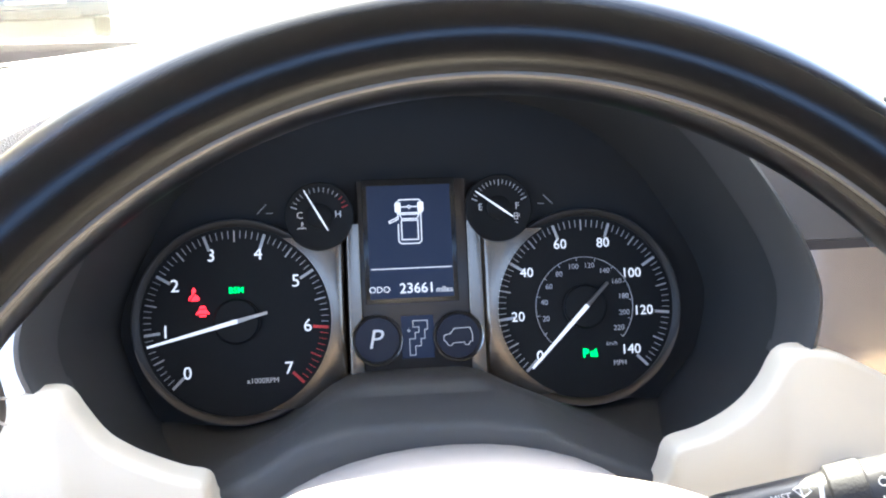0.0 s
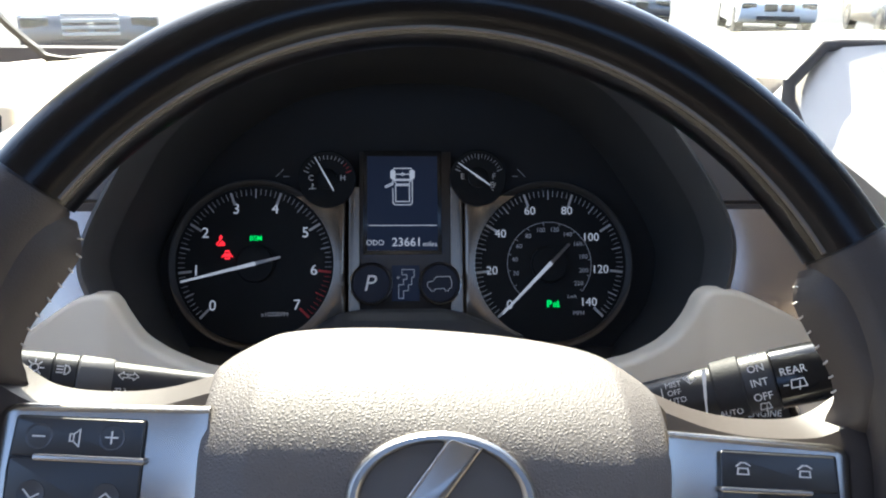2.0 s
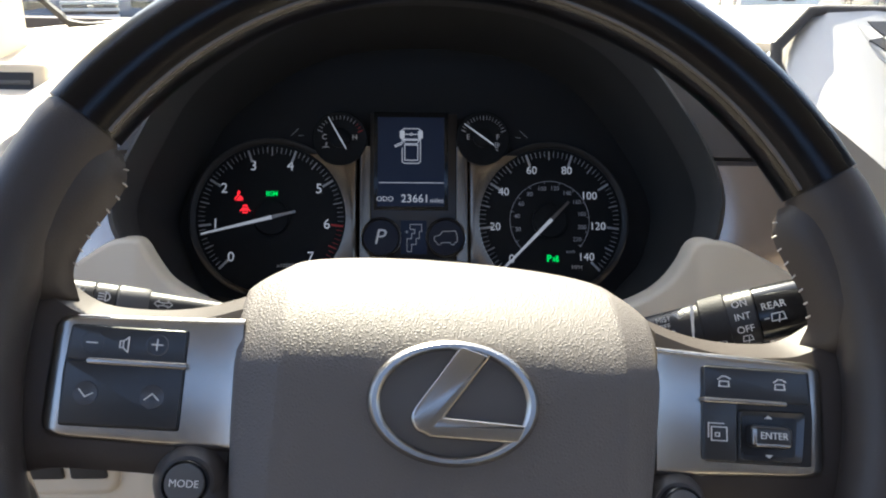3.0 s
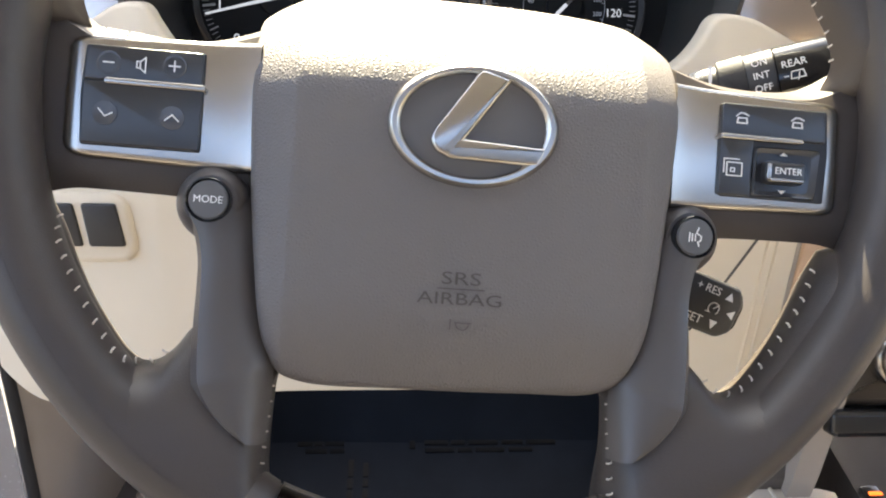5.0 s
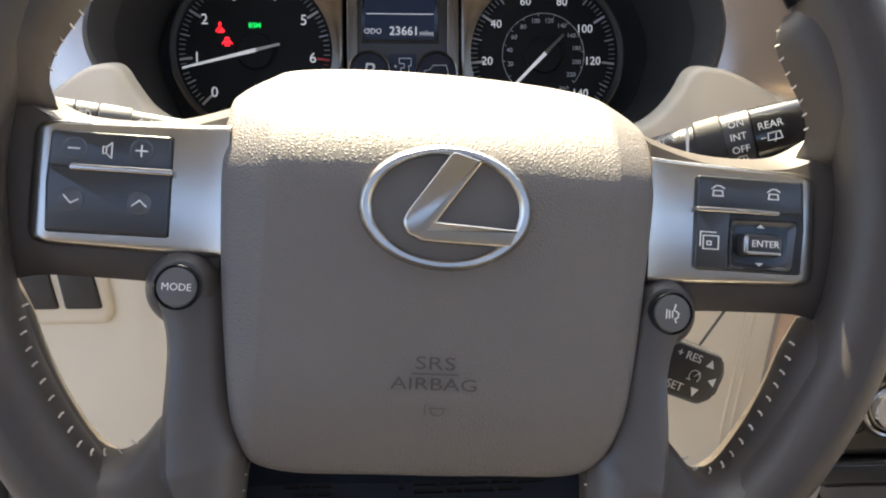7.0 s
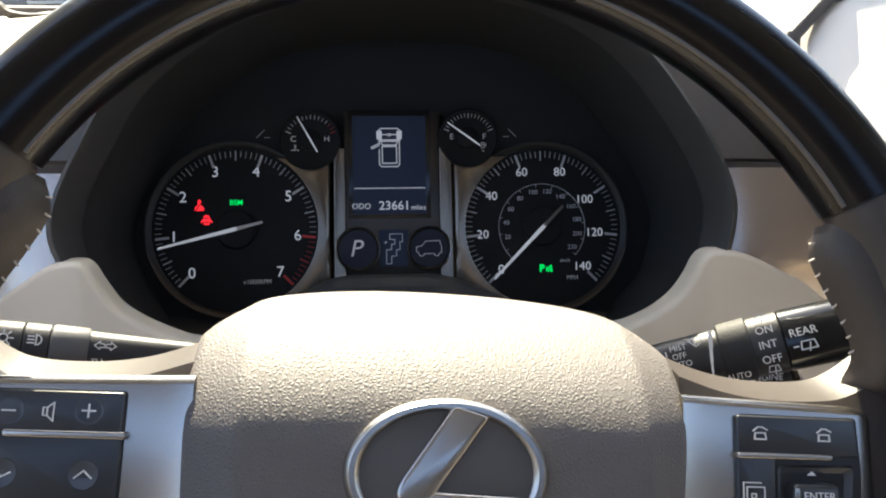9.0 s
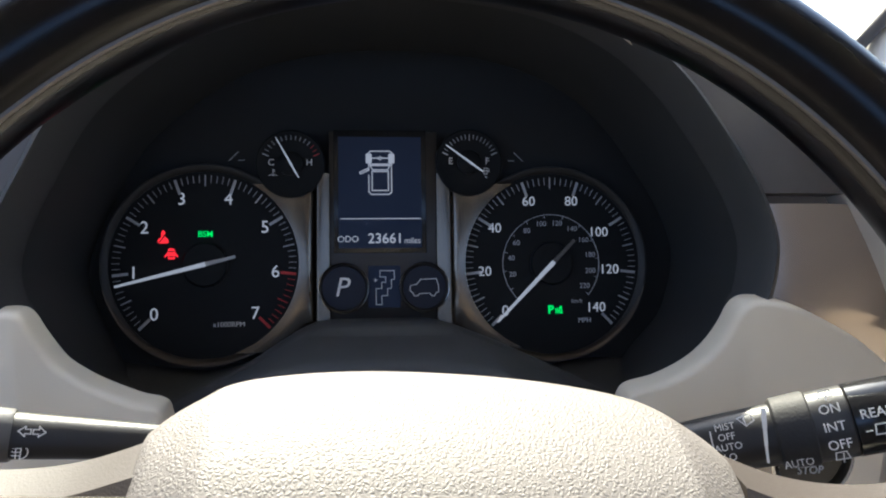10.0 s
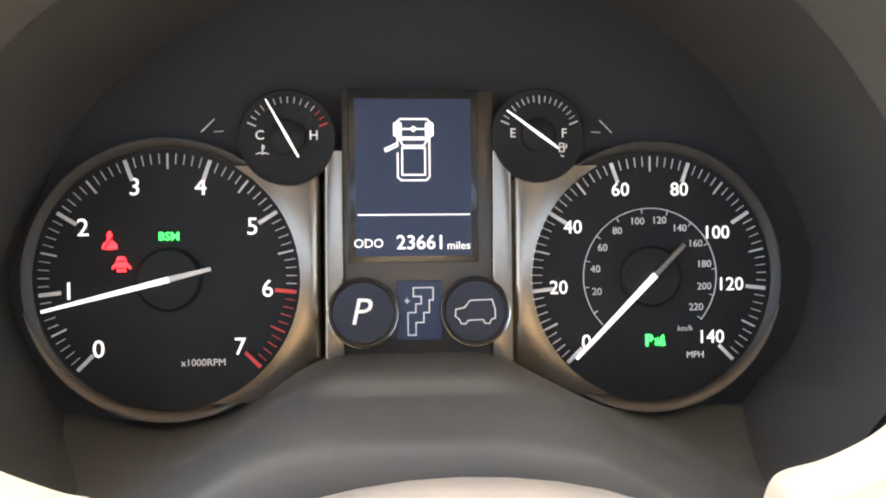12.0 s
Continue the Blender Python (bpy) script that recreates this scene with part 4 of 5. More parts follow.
        part("button_cap", lathe([(0.0071, 0), (0.0071, 0.0090), (0.0066, 0.0096), (0, 0.0098)], 48), LIP_GREY, btn)
        if s < 0:
            lettering("MODE", 0.0037, PRINT, btn, 0, 0, 0.0100)
        else:
            part("voice_sign", strokes([mm((1.0, 4.0), (0.2, 1.6), (2.4, 0.2), (2.2, -1.6), (0.8, -2.4), (1.4, -4)), mm((-0.4, 1), (-0.4, -1.8)), mm((-1.8, 1.2), (-1.8, -2)), mm((-3.0, 1.6), (-3.2, -2.2))], 0.0005, z=0.0100), PRINT, btn, m=Matrix.Diagonal((0.85, 0.85, 1, 1)))
        # stitching round the openings
        def seam(pts):
            """Points on the leather beside an opening, at the height of the rim or spoke there."""
            out = []
            for x, y in both(mm(*((-122 + (x + 122) * 0.955, -70 + (y + 70) * 0.955) for x, y in pts))):
                off = (math.hypot(x, y) - rim_radius(math.atan2(y, x))) / (RIM_T * 1.04)
                out.append((x, y, max(0.0018, RIM_H + 0.0172 * math.sqrt(1 - off * off) + 0.0003 if abs(off) < 1 else 0.0)))
            return out
        side = lr if s < 0 else rr
        stitch_run(seam(((-150.0, -47), (-149.6, -52), (-147.6, -60), (-143.6, -69.6), (-136, -83.5), (-126.9, -96.9), (-120.8, -104.2), (-115, -106.4), (-109.6, -105.2), (-104.6, -100.6))), side, gap=0.0056, length=0.0023, slant=70 * s)
        stitch_run([(p[0] / 1000 * -s, p[1] / 1000, p[2] / 1000) for p in ((-137.3, 78, -4.2), (-134.4, 68, -4.2), (-139.9, 55, -4.2), (-146.9, 42, -4.4), (-150.8, 30.5, -8.0))], side, gap=0.0052, length=0.0030, slant=-70 * s)
        stitch_run([(x, y, z) for (x, y), z in zip(both(mm((-67.6, -105.5), (-67.9, -113), (-68.4, -122), (-68.8, -133), (-68.7, -144), (-68.3, -153))), (0.0020, 0.0026, 0.0036, 0.0055, 0.0085, 0.0120))], side, gap=0.0050, length=0.0023, slant=-70 * s)
    return w


build_wheel()


# ---- steering column ----
def build_column():
    col = thing("steering_column", CAR, "pale taupe plastic steering column shroud behind the wheel", "steering column")
    rings = []
    for y, top, hw in ((0.248, -0.082, 0.060), (0.252, -0.072, 0.075), (0.262, -0.0685, 0.085), (0.30, -0.0705, 0.092), (0.345, -0.0745, 0.098), (0.366, -0.0768, 0.100), (0.372, -0.081, 0.100), (0.374, -0.09, 0.098)):
        arch = [(hw * math.cos(radians(a)), 0.062 * math.sin(radians(a)) ** 0.8) for a in range(0, 181, 9)]
        rings.append([(0.033 + x, y, top - 0.0598 + z) for x, z in arch] + [(0.033 - hw * 0.9, y, -0.185), (0.033 + hw * 0.9, y, -0.185)])
    part("shroud", loft(rings), SHROUD, col)
    return col


build_column()


def axis_frame(a, b, up):
    """A frame at a whose x runs to b and whose z is as near to up as may be."""
    a, b, up = Vector(a), Vector(b), Vector(up)
    x = (b - a).normalized()
    z = (up - x * up.dot(x)).normalized()
    m = Matrix((x, z.cross(x), z)).transposed().to_4x4()
    m.translation = a
    return CAR @ m


def stalk_body(stations, n=28):
    """A stalk along x: (x, half height, half depth) with a soft rectangular section."""
    rings = []
    for x, h, d in stations:
        rings.append([(x, h * math.copysign(abs(math.sin(a)) ** 0.75, math.sin(a)), d * math.copysign(abs(math.cos(a)) ** 0.75, math.cos(a))) for a in (2 * math.pi * k / n for k in range(n))])
    return loft(rings)


def build_wiper_stalk():
    m = axis_frame((0.092, 0.318, -0.1080), (0.215, 0.268, -0.0775), (0.05, -1, 0.25))
    st = thing("wiper_stalk", m, "black wiper stalk with white printing beside the wheel", "stalk")
    part("arm", stalk_body([(-0.03, 0.006, 0.006), (0.03, 0.0085, 0.008), (0.045, 0.0105, 0.0095), (0.080, 0.0115, 0.0105), (0.085, 0.0115, 0.0105)]), BLACK, st, "black tapering stalk arm")
    part("collar", stalk_body([(0.0845, 0.0120, 0.0115), (0.0855, 0.0133, 0.0125), (0.0972, 0.0138, 0.0128), (0.0982, 0.0125, 0.0118)]), RUBBER, st, "black rubbery turning collar")
    part("rear_ring", stalk_body([(0.0975, 0.0125, 0.0118), (0.098, 0.0130, 0.0122), (0.1105, 0.0132, 0.0124), (0.111, 0.0125, 0.0118)]), BLACK, st, "black rear wiper ring")
    part("end_cap", stalk_body([(0.111, 0.0128, 0.0120), (0.1115, 0.0134, 0.0126), (0.134, 0.0132, 0.0124), (0.1395, 0.0118, 0.0110), (0.1425, 0.0085, 0.008), (0.1430, 0.003, 0.003)]), BLACK_GLOSS, st, "glossy black end cap")
    for i, word in enumerate(("MIST", "OFF", "AUTO", "LO", "HI")):
        lettering(word, 0.0036, PRINT, st, 0.0675 - 0.0002 * i, 0.0058 - 0.0037 * i, 0.0112 if i else 0.0108)
    part("scale_mark", strokes([mm((62, 5), (61.8, 1), (62.0, -5), (62.6, -9))], 0.0005, z=0.0104), PRINT, st)
    for x0, y0, x1, y1, wd in ((82.4, 9, 81.4, 3.6, 0.0017), (81.2, 2.6, 80.2, -2.8, 0.0013), (80.0, -3.8, 79.2, -9, 0.0009)):
        part("bar_mark", strokes([mm((x0, y0), (x1, y1))], wd, z=0.0110), PRINT, st)
    part("wiper_sign", strokes([mm((72.5, 8), (77.0, 9), (78.4, 6.4), (75.2, 4.8), (72.5, 8)), mm((75.2, 4.8), (74.8, 8))], 0.0004, z=0.0112), PRINT, st)
    lettering("AUTO", 0.0037, PRINT, st, 0.0895, -0.0115, 0.0098)
    for word, y in (("ON", 0.0052), ("INT", -0.0012), ("OFF", -0.0075)):
        lettering(word, 0.0047, PRINT, st, 0.1042, y, 0.0130)
    for y in (0.0106, -0.0115):
        part("rear_window_sign", strokes([[(-0.0024, -0.001), (-0.0018, 0.0014), (0.0018, 0.0014), (0.0024, -0.001), (-0.0024, -0.001)], [(0, -0.002), (0.0006, 0.0008)]], 0.00035, z=0.0112 if y > 0 else 0.0098), PRINT, st, m=pose(0.1042, y, 0))
    lettering("REAR", 0.0048, PRINT, st, 0.1190, 0.0012, 0.0132)
    part("rear_window_sign", strokes([[(-0.0030, -0.0016), (-0.0024, 0.0018), (0.0028, 0.0018), (0.0034, -0.0016), (-0.0030, -0.0016)], [(0, -0.0026), (0.001, 0.0008)], [(-0.0058, 0), (-0.004, 0)]], 0.0004, z=0.0131), PRINT, st, m=pose(0.1196, -0.0046, 0))
    return st


build_wiper_stalk()


def build_light_stalk():
    m = axis_frame((-0.035, 0.292, -0.0875), (-0.150, 0.266, -0.0735), (-0.05, -1, 0.25))
    st = thing("light_stalk", m, "black turn signal stalk with white signs beside the wheel", "stalk")
    part("arm", stalk_body([(-0.03, 0.005, 0.005), (0.02, 0.0058, 0.0058), (0.055, 0.0072, 0.0070), (0.070, 0.0078, 0.0076)]), BLACK, st, "black tapering stalk arm")
    part("collar", stalk_body([(0.0698, 0.0082, 0.0080), (0.0708, 0.0088, 0.0086), (0.0832, 0.0092, 0.0090), (0.084, 0.0084, 0.0082)]), LIP_GREY, st, "grey turning collar")
    part("light_ring", stalk_body([(0.084, 0.0084, 0.0082), (0.0846, 0.0090, 0.0088), (0.0932, 0.0092, 0.0090), (0.0938, 0.0086, 0.0084)]), BLACK, st, "black light switch ring")
    part("end_cap", stalk_body([(0.0938, 0.0086, 0.0084), (0.0944, 0.0092, 0.0090), (0.108, 0.0092, 0.0090), (0.1115, 0.0080, 0.0078), (0.113, 0.004, 0.004)]), BLACK, st, "black end knob")
    half = Matrix.Diagonal((0.82, 0.82, 1, 1))
    part("arrow_sign", strokes([mm((-5, 0), (-2.5, 2), (-2.5, 0.9), (-0.4, 0.9), (-0.4, -0.9), (-2.5, -0.9), (-2.5, -2), (-5, 0)), mm((5, 0), (2.5, 2), (2.5, 0.9), (0.4, 0.9), (0.4, -0.9), (2.5, -0.9), (2.5, -2), (5, 0))], 0.0004, z=0.0076), PRINT, st, m=pose(0.0635, -0.001, 0, 0, 0, 180) @ half)
    part("fog_sign", strokes([[(0.0026 * math.cos(radians(a)), 0.0026 * math.sin(radians(a))) for a in range(-90, 91, 30)] + [(0, -0.0026)], mm((0, 1.4), (-3, 1.4)), mm((0, 0), (-3, 0)), mm((0, -1.4), (-3, -1.4)), mm((-2, 2.4), (-1.6, -2.4))], 0.0004, z=0.0064), PRINT, st, m=pose(0.066, 0.0056, 0, 0, 0, 180) @ half)
    part("lamp_sign", strokes([[(0.0019 * math.cos(radians(a)), 0.0019 * math.sin(radians(a))) for a in range(0, 361, 30)]] + [[(0.0028 * math.cos(radians(a)), 0.0028 * math.sin(radians(a))), (0.0042 * math.cos(radians(a)), 0.0042 * math.sin(radians(a)))] for a in range(0, 360, 45)], 0.0006, z=0.0090), PRINT, st, m=pose(0.1005, -0.0012, 0, 0, 0, 180) @ half)
    part("beam_sign", strokes([[(0.0024 * math.cos(radians(a)), 0.0024 * math.sin(radians(a))) for a in range(-90, 91, 30)] + [(0, -0.0024)], mm((-1, 1.6), (-3.6, 1.6)), mm((-1, 0), (-3.6, 0)), mm((-1, -1.6), (-3.6, -1.6)), mm((0, 2.4), (0, -2.4))], 0.0006, z=0.0090), PRINT, st, m=pose(0.0888, -0.0012, 0, 0, 0, 180) @ half)
    return st


build_light_stalk()


def build_cruise_stalk():
    m = face_frame(0.1475, 0.2385, -0.1885) @ pose(0, 0, 0, 0, 8, -22)
    st = thing("cruise_stalk", m, "black cruise control stalk with white printing", "stalk")
    part("arm", stalk_body([(-0.07, 0.006, 0.006), (-0.012, 0.006, 0.006)]), BLACK, st, "black stalk arm", m=pose(0, 0.004, -0.02, 0, 12, 0))
    part("head", slab(mm((-17, -13), (9, -13), (14.5, -8.5), (15.2, 5), (11.5, 11.5), (-17, 11.5)), -0.016, 0.004, 0.002, radius=0.002), BLACK, st, "black angular stalk head")
    part("end_ridge", slab(mm((9.5, -11.5), (15, -9.5), (17.4, -6), (17.8, 4), (15, 9.5), (9.5, 10.5)), -0.014, 0.001, 0.0015, radius=0.0015), BLACK_GLOSS, st, "glossy black ridge")
    lettering("+ RES", 0.0052, PRINT, st, -0.0045, 0.0065, 0.0044)
    lettering("SET", 0.0054, PRINT, st, -0.0060, -0.0080, 0.0044)
    part("up_mark", slab(mm((5, 4.6), (7, 8.2), (9, 4.6)), 0.004, 0.0044), PRINT, st)
    part("down_mark", slab(mm((2, -6.2), (4, -10), (6, -6.2)), 0.004, 0.0044), PRINT, st)
    part("side_mark", slab(mm((8.6, -1.0), (12, 1.2), (12, -3.0)), 0.004, 0.0044), PRINT, st)
    part("dial_sign", strokes([[(0.0027 * math.cos(radians(a)), 0.0027 * math.sin(radians(a))) for a in range(-40, 221, 20)], mm((0, 0), (2, 2.2)), mm((-3.4, -2), (-1.4, -2))], 0.0004, z=0.0041), PRINT, st, m=pose(0.0015, -0.0012, 0))
    return st


build_cruise_stalk()


# ---- small things on the dash ----
def build_start_button():
    m = CAR @ pose(0, 0.352, -0.039, 90 + 10.9) @ pose(0.2215, -0.0735, 0.010)
    b = thing("start_button", m, "round dark start button in a chrome ring on the cream dash", "button")
    part("chrome_ring", turned_ring([(0.0215, -0.02), (0.0215, 0.002), (0.0205, 0.0042), (0.0190, 0.0040), (0.0180, -0.002)]), CHROME, b, "chrome ring")
    part("cap", lathe([(0.0181, -0.01), (0.0181, -0.0005), (0.0160, 0.0014), (0, 0.0022)], 64), BLACK_GLOSS, b, "glossy dark button cap")
    for word, y in (("ENGINE", 0.006), ("START", 0.0), ("STOP", -0.006)):
        lettering(word, 0.0054, DIM_INK, b, 0, y, 0.0024)
    return b


build_start_button()

PANEL = CAR @ pose(0, 0.352, -0.039, 90 + 10.9) @ Matrix.Translation((0, 0.039, 0))


def build_switch_box():
    b = thing("switch_frame", PANEL, "raised cream frame with two blank black switches", "switch panel")
    part("frame", slab(mm((-236, -146), (-150, -146), (-145, -189), (-236, -189)), 0.0, 0.0085, 0.005, radius=0.013), CREAM, b, "raised cream frame")
    for x in (-0.2000, -0.1755):
        part("switch", slab([(x - 0.0005, -0.152), (x + 0.0195, -0.152), (x + 0.0235, -0.178), (x + 0.0025, -0.178)], 0.004, 0.0102, 0.0012, radius=0.002), BLACK, b, "blank black switch")
    return b


build_switch_box()


def build_console():
    """The console beside the driver's knee, in level coordinates."""
    c = thing("centre_console", pose(0, 0, EYE), "centre console with cream leather pad and dark gear panel", "console")
    pad = part("knee_pad", loft([[(x, y, z) for x, z in ((0.15, -0.58), (0.15, -0.50), (0.165, -0.485), (0.20, -0.480), (0.296, -0.480), (0.309, -0.484), (0.314, -0.50), (0.314, -0.58))] for y in (-0.35, 0.05, 0.16, 0.205, 0.222)]), CREAM_LEATHER, c, "cream leather pad with a stitched seam")
    part("seam", tube([(0.272, -0.2, -0.4795), (0.275, 0.10, -0.4795), (0.262, 0.222, -0.4795)], 0.0016, 8), CREAM_LEATHER, pad, "raised cream seam")
    part("leg", loft([[(0.225, y, z), (0.283, y, z), (0.283, y + 0.05, z), (0.225, y + 0.05, z)] for y, z in ((0.222, -0.60), (0.222, -0.47), (0.232, -0.44), (0.25, -0.435))]), TAUPE_PLASTIC, c, "taupe side leg of the console", smooth=False)
    part("leg_edge", loft([[(0.270, y, z), (0.287, y, z), (0.292, y + 0.06, z), (0.270, y + 0.05, z)] for y, z in ((0.2215, -0.60), (0.2135, -0.46), (0.215, -0.38), (0.225, -0.34))]), SHROUD, c, "pale taupe outer edge of the leg", smooth=False)
    gear = part("gear_panel", loft([[(0.316, y, -0.60), (0.316, y, z), (0.330, y, z + 0.006), (0.52, y, z + 0.006), (0.52, y, -0.60)] for y, z in ((-0.3, -0.476), (0.15, -0.476), (0.26, -0.470), (0.30, -0.462))]), BLACK, c, "black gear panel")
    part("gear_slot", slab(mm((352, -100), (470, -100), (470, 240), (345, 240)), -0.474, -0.466, 0.003, radius=0.01), BLACK_GLOSS, c, "glossy black gear gate plate")
    sw = part("seat_heater_switch", slab(mm((317, 158), (337, 158), (334, 214), (316, 214)), -0.478, -0.4675, 0.002, radius=0.004), BLACK_GLOSS, c, "black rocker with an orange lamp")
    part("orange_lamp", box(0.3195, 0.3285, 0.2040, 0.2070, -0.4678, -0.4668, 0.0003), ORANGE_LIT, sw, "orange lit lamp")
    part("seat_sign", strokes([mm((324, 200), (331, 200), (331, 194), (325, 194), (324, 200)), mm((327, 200), (327, 196))], 0.0012, z=-0.4674), PRINT, sw)
    part("slider", box(0.320, 0.330, 0.166, 0.180, -0.4678, -0.4650, 0.001), LIP_GREY, sw, "grey slider")
    part("slider", box(0.322, 0.331, 0.186, 0.190, -0.4678, -0.4660, 0.0006), LIP_GREY, sw, "grey slider")
    return c


build_console()


def build_centre_stack():
    """The panel right of the wheel: silver face with a dark border above, dark bronze face with a knob below."""
    st = thing("centre_stack", face_frame(0, 0.338, 0), "centre stack with satin silver face and air vent", "dashboard")
    rings = []
    for x, z in ((0.227, -0.006), (0.232, 0.0), (0.240, 0.005), (0.250, 0.008), (0.262, 0.010), (0.276, 0.010), (0.290, 0.010), (0.32, 0.007), (0.36, 0.004), (0.52, -0.002)):
        lo = max(-0.06, 0.060 - (x - 0.226) * 2.0)
        hi = 0.062 + (x - 0.226) * 0.95 if x < 0.26 else 0.0945 + (x - 0.26) * 0.03
        rings.append([(x, lo + (hi - lo) * t, z + 0.5 * (hi - lo) * (1 - t)) for t in [k / 8 for k in range(9)]] + [(x, hi, z - 0.05), (x, lo, z - 0.05)])
    part("silver_face", loft(rings), STACK, st, "satin silver face panel")
    part("border", tube([(0.2360, 0.046, 0.012), (0.2330, 0.060, 0.006), (0.2325, 0.071, 0.009), (0.2520, 0.0915, 0.010), (0.262, 0.0922, 0.009), (0.32, 0.0932, 0.007), (0.52, 0.097, 0.002)], 0.0038, 10), TAUPE_PLASTIC, st, "taupe border strip")
    vent = part("vent_surround", slab(mm((270, 86), (390, 88), (390, 10), (296, 10), (284, 45)), -0.02, 0.0065, 0.003, radius=0.004), STACK, st, "pale silver air vent surround", m=pose(0, 0.09, 0.004, -31) @ Matrix.Translation((0, -0.09, 0)))
    part("vent_opening", slab(mm((283, 79), (384, 82), (384, 50), (290, 48), (279, 63), (289, 66)), 0.0, 0.0070), BLACK, vent, "dark vent opening", smooth=False)
    for k in range(4):
        part("vent_slat", box(0.294, 0.384, 0.0600 + 0.0048 * k, 0.0614 + 0.0048 * k, 0.004, 0.0085, 0.0004), BLACK_GLOSS, vent, "thin black slat")
    part("thumb_wheel", lathe([(0.009, -0.004), (0.010, -0.003), (0.010, 0.003), (0.009, 0.004)], 28), CHROME, vent, "ridged chrome thumb wheel", m=pose(0.290, 0.054, 0.006, 0, 90, 0))
    part("lower_face", slab(mm((279, -150), (520, -150), (520, -276), (279, -276)), -0.06, -0.024, 0.006, radius=0.006), CENTRE_METAL, st, "dark bronze glossy lower face")
    part("shelf_lip", slab(mm((278, -276.5), (520, -276.5), (520, -294), (278, -294)), -0.06, -0.018, 0.004, radius=0.005), BLACK_GLOSS, st, "black glossy lower edge")
    knob = part("knob", turned_ring([(0.0185, -0.03), (0.0185, 0.004), (0.0170, 0.006), (0.0155, 0.0052), (0.0150, 0.002)]), SILVER, st, "silver ring of a rotary knob", m=pose(0.3195, -0.2435, -0.020))
    part("knob_face", lathe([(0.0150, -0.004), (0.0150, 0.004), (0.012, 0.010), (0, 0.011)], 48), CHROME, knob, "dark chrome knob face")
    return st


build_centre_stack()


def build_left_vent():
    v = thing("side_vent", pose(-0.262, 0.398, EYE - 0.110), "narrow dark side air vent in the cream dash", "air vent")
    part("surround", box(-0.075, 0.052, -0.014, 0.014, -0.030, 0.004, 0.004), CREAM, v, "cream vent surround", m=pose(0, 0, 0, 70))
    part("opening", box(-0.068, 0.044, -0.007, 0.007, -0.02, 0.0046, 0.001), BLACK, v, "dark vent opening", m=pose(0, 0, 0, 70))
    part("vent_slat", box(-0.066, 0.042, -0.0012, 0.0012, 0.0, 0.0062, 0.0004), LIP_GREY, v, "thin grey slat", m=pose(0, 0, 0, 70))
    return v


build_left_vent()


# ---- cabin shell and outdoors ----
def flat(name, pts, thick, mat, label, category, kind="structure", m=None):
    a, b, d = (Vector(p) for p in pts[:3])
    n = (b - a).cross(d - a).normalized() * thick
    ob = part(name, loft([[Vector(p) for p in pts], [Vector(p) + n for p in pts]]), mat, None, m=m, smooth=False)
    return tagged(ob, label, category, kind=kind)


CAB = pose(0, 0, EYE)
CARPET = material("dark carpet", (0.035, 0.033, 0.035), 0.9, grain=0.6, size=900, vary=0.3, broad=40)
FILM = material("dark plastic floor film", (0.0075, 0.0100, 0.0150), 0.5, grain=0.5, size=30, vary=0.45, broad=16, spec=0.02)
UNSEEN_ROOF = material("grey of the unseen roof", (0.36, 0.35, 0.335), 0.9, grain=0.3, size=1500)
flat("floor", [(-0.40, -0.6, -0.70), (0.9, -0.6, -0.70), (0.9, 0.55, -0.70), (-0.40, 0.55, -0.70)], -0.03, CARPET, "dark grey carpet floor of the car", "floor", m=CAB)
flat("toe_board", [(-0.30, 0.50, -0.699), (0.9, 0.50, -0.699), (0.9, 0.80, -0.35), (-0.30, 0.80, -0.35)], -0.03, CARPET, "dark sloping toe board below the dash", "floor", m=CAB)
flat("firewall", [(-0.62, 0.80, -0.40), (1.2, 0.80, -0.40), (1.2, 0.80, -0.10), (-0.62, 0.80, -0.10)], -0.03, CARPET, "dark bulkhead behind the dash", "wall", m=CAB)
film = thing("floor_film", CAB, "dark protective film with faint print on the driver's floor", "floor mat")
part("film", loft([[(x, y + o, z + o * 0.6) for y, z in ((0.15, -0.693), (0.40, -0.693), (0.47, -0.688), (0.53, -0.660), (0.60, -0.578), (0.72, -0.436), (0.723, -0.440), (0.47, -0.694), (0.15, -0.697))] for x, o in ((-0.16, 0.0), (-0.06, 0.001), (0.04, -0.001), (0.14, 0.001), (0.25, 0.0))]), FILM, film)
PRINT_DARK = material("faint dark print", (0.0022, 0.0027, 0.0036), 0.55, spec=0.1)


def film_height(y):
    """The film's surface: nearly level, then rising up the toe board."""
    if y < 0.47:
        return -0.693 + max(0.0, y - 0.40) * 0.0714, 4.1 if y > 0.40 else 0.0
    return -0.688 + (y - 0.47) * 0.467, 25.0


def print_line(x, y, length, across, words):
    """Bars of unreadable print, across the film or along it."""
    start = 0.0
    for share in words:
        size = length * share
        px, py = (x + start + size / 2, y) if across else (x, y + start + size / 2)
        z, lean = film_height(py)
        w, h = (size * 0.86, 0.0050) if across else (0.0058, size * 0.86)
        part("print_bar", box(-w / 2, w / 2, -h / 2, h / 2, -0.0008, 0.0011, 0.0002), PRINT_DARK, film, m=pose(px, py, z, lean))
        start += size


print_line(-0.098, 0.4800, 0.052, True, (0.35, 0.2, 0.45))
print_line(-0.090, 0.4725, 0.044, True, (0.6, 0.4))
print_line(-0.0390, 0.405, 0.058, False, (0.3, 0.25, 0.45))
print_line(-0.0235, 0.398, 0.060, False, (0.45, 0.2, 0.35))
print_line(0.0080, 0.488, 0.024, False, (0.5, 0.5))
print_line(0.0250, 0.473, 0.034, False, (0.3, 0.4, 0.3))
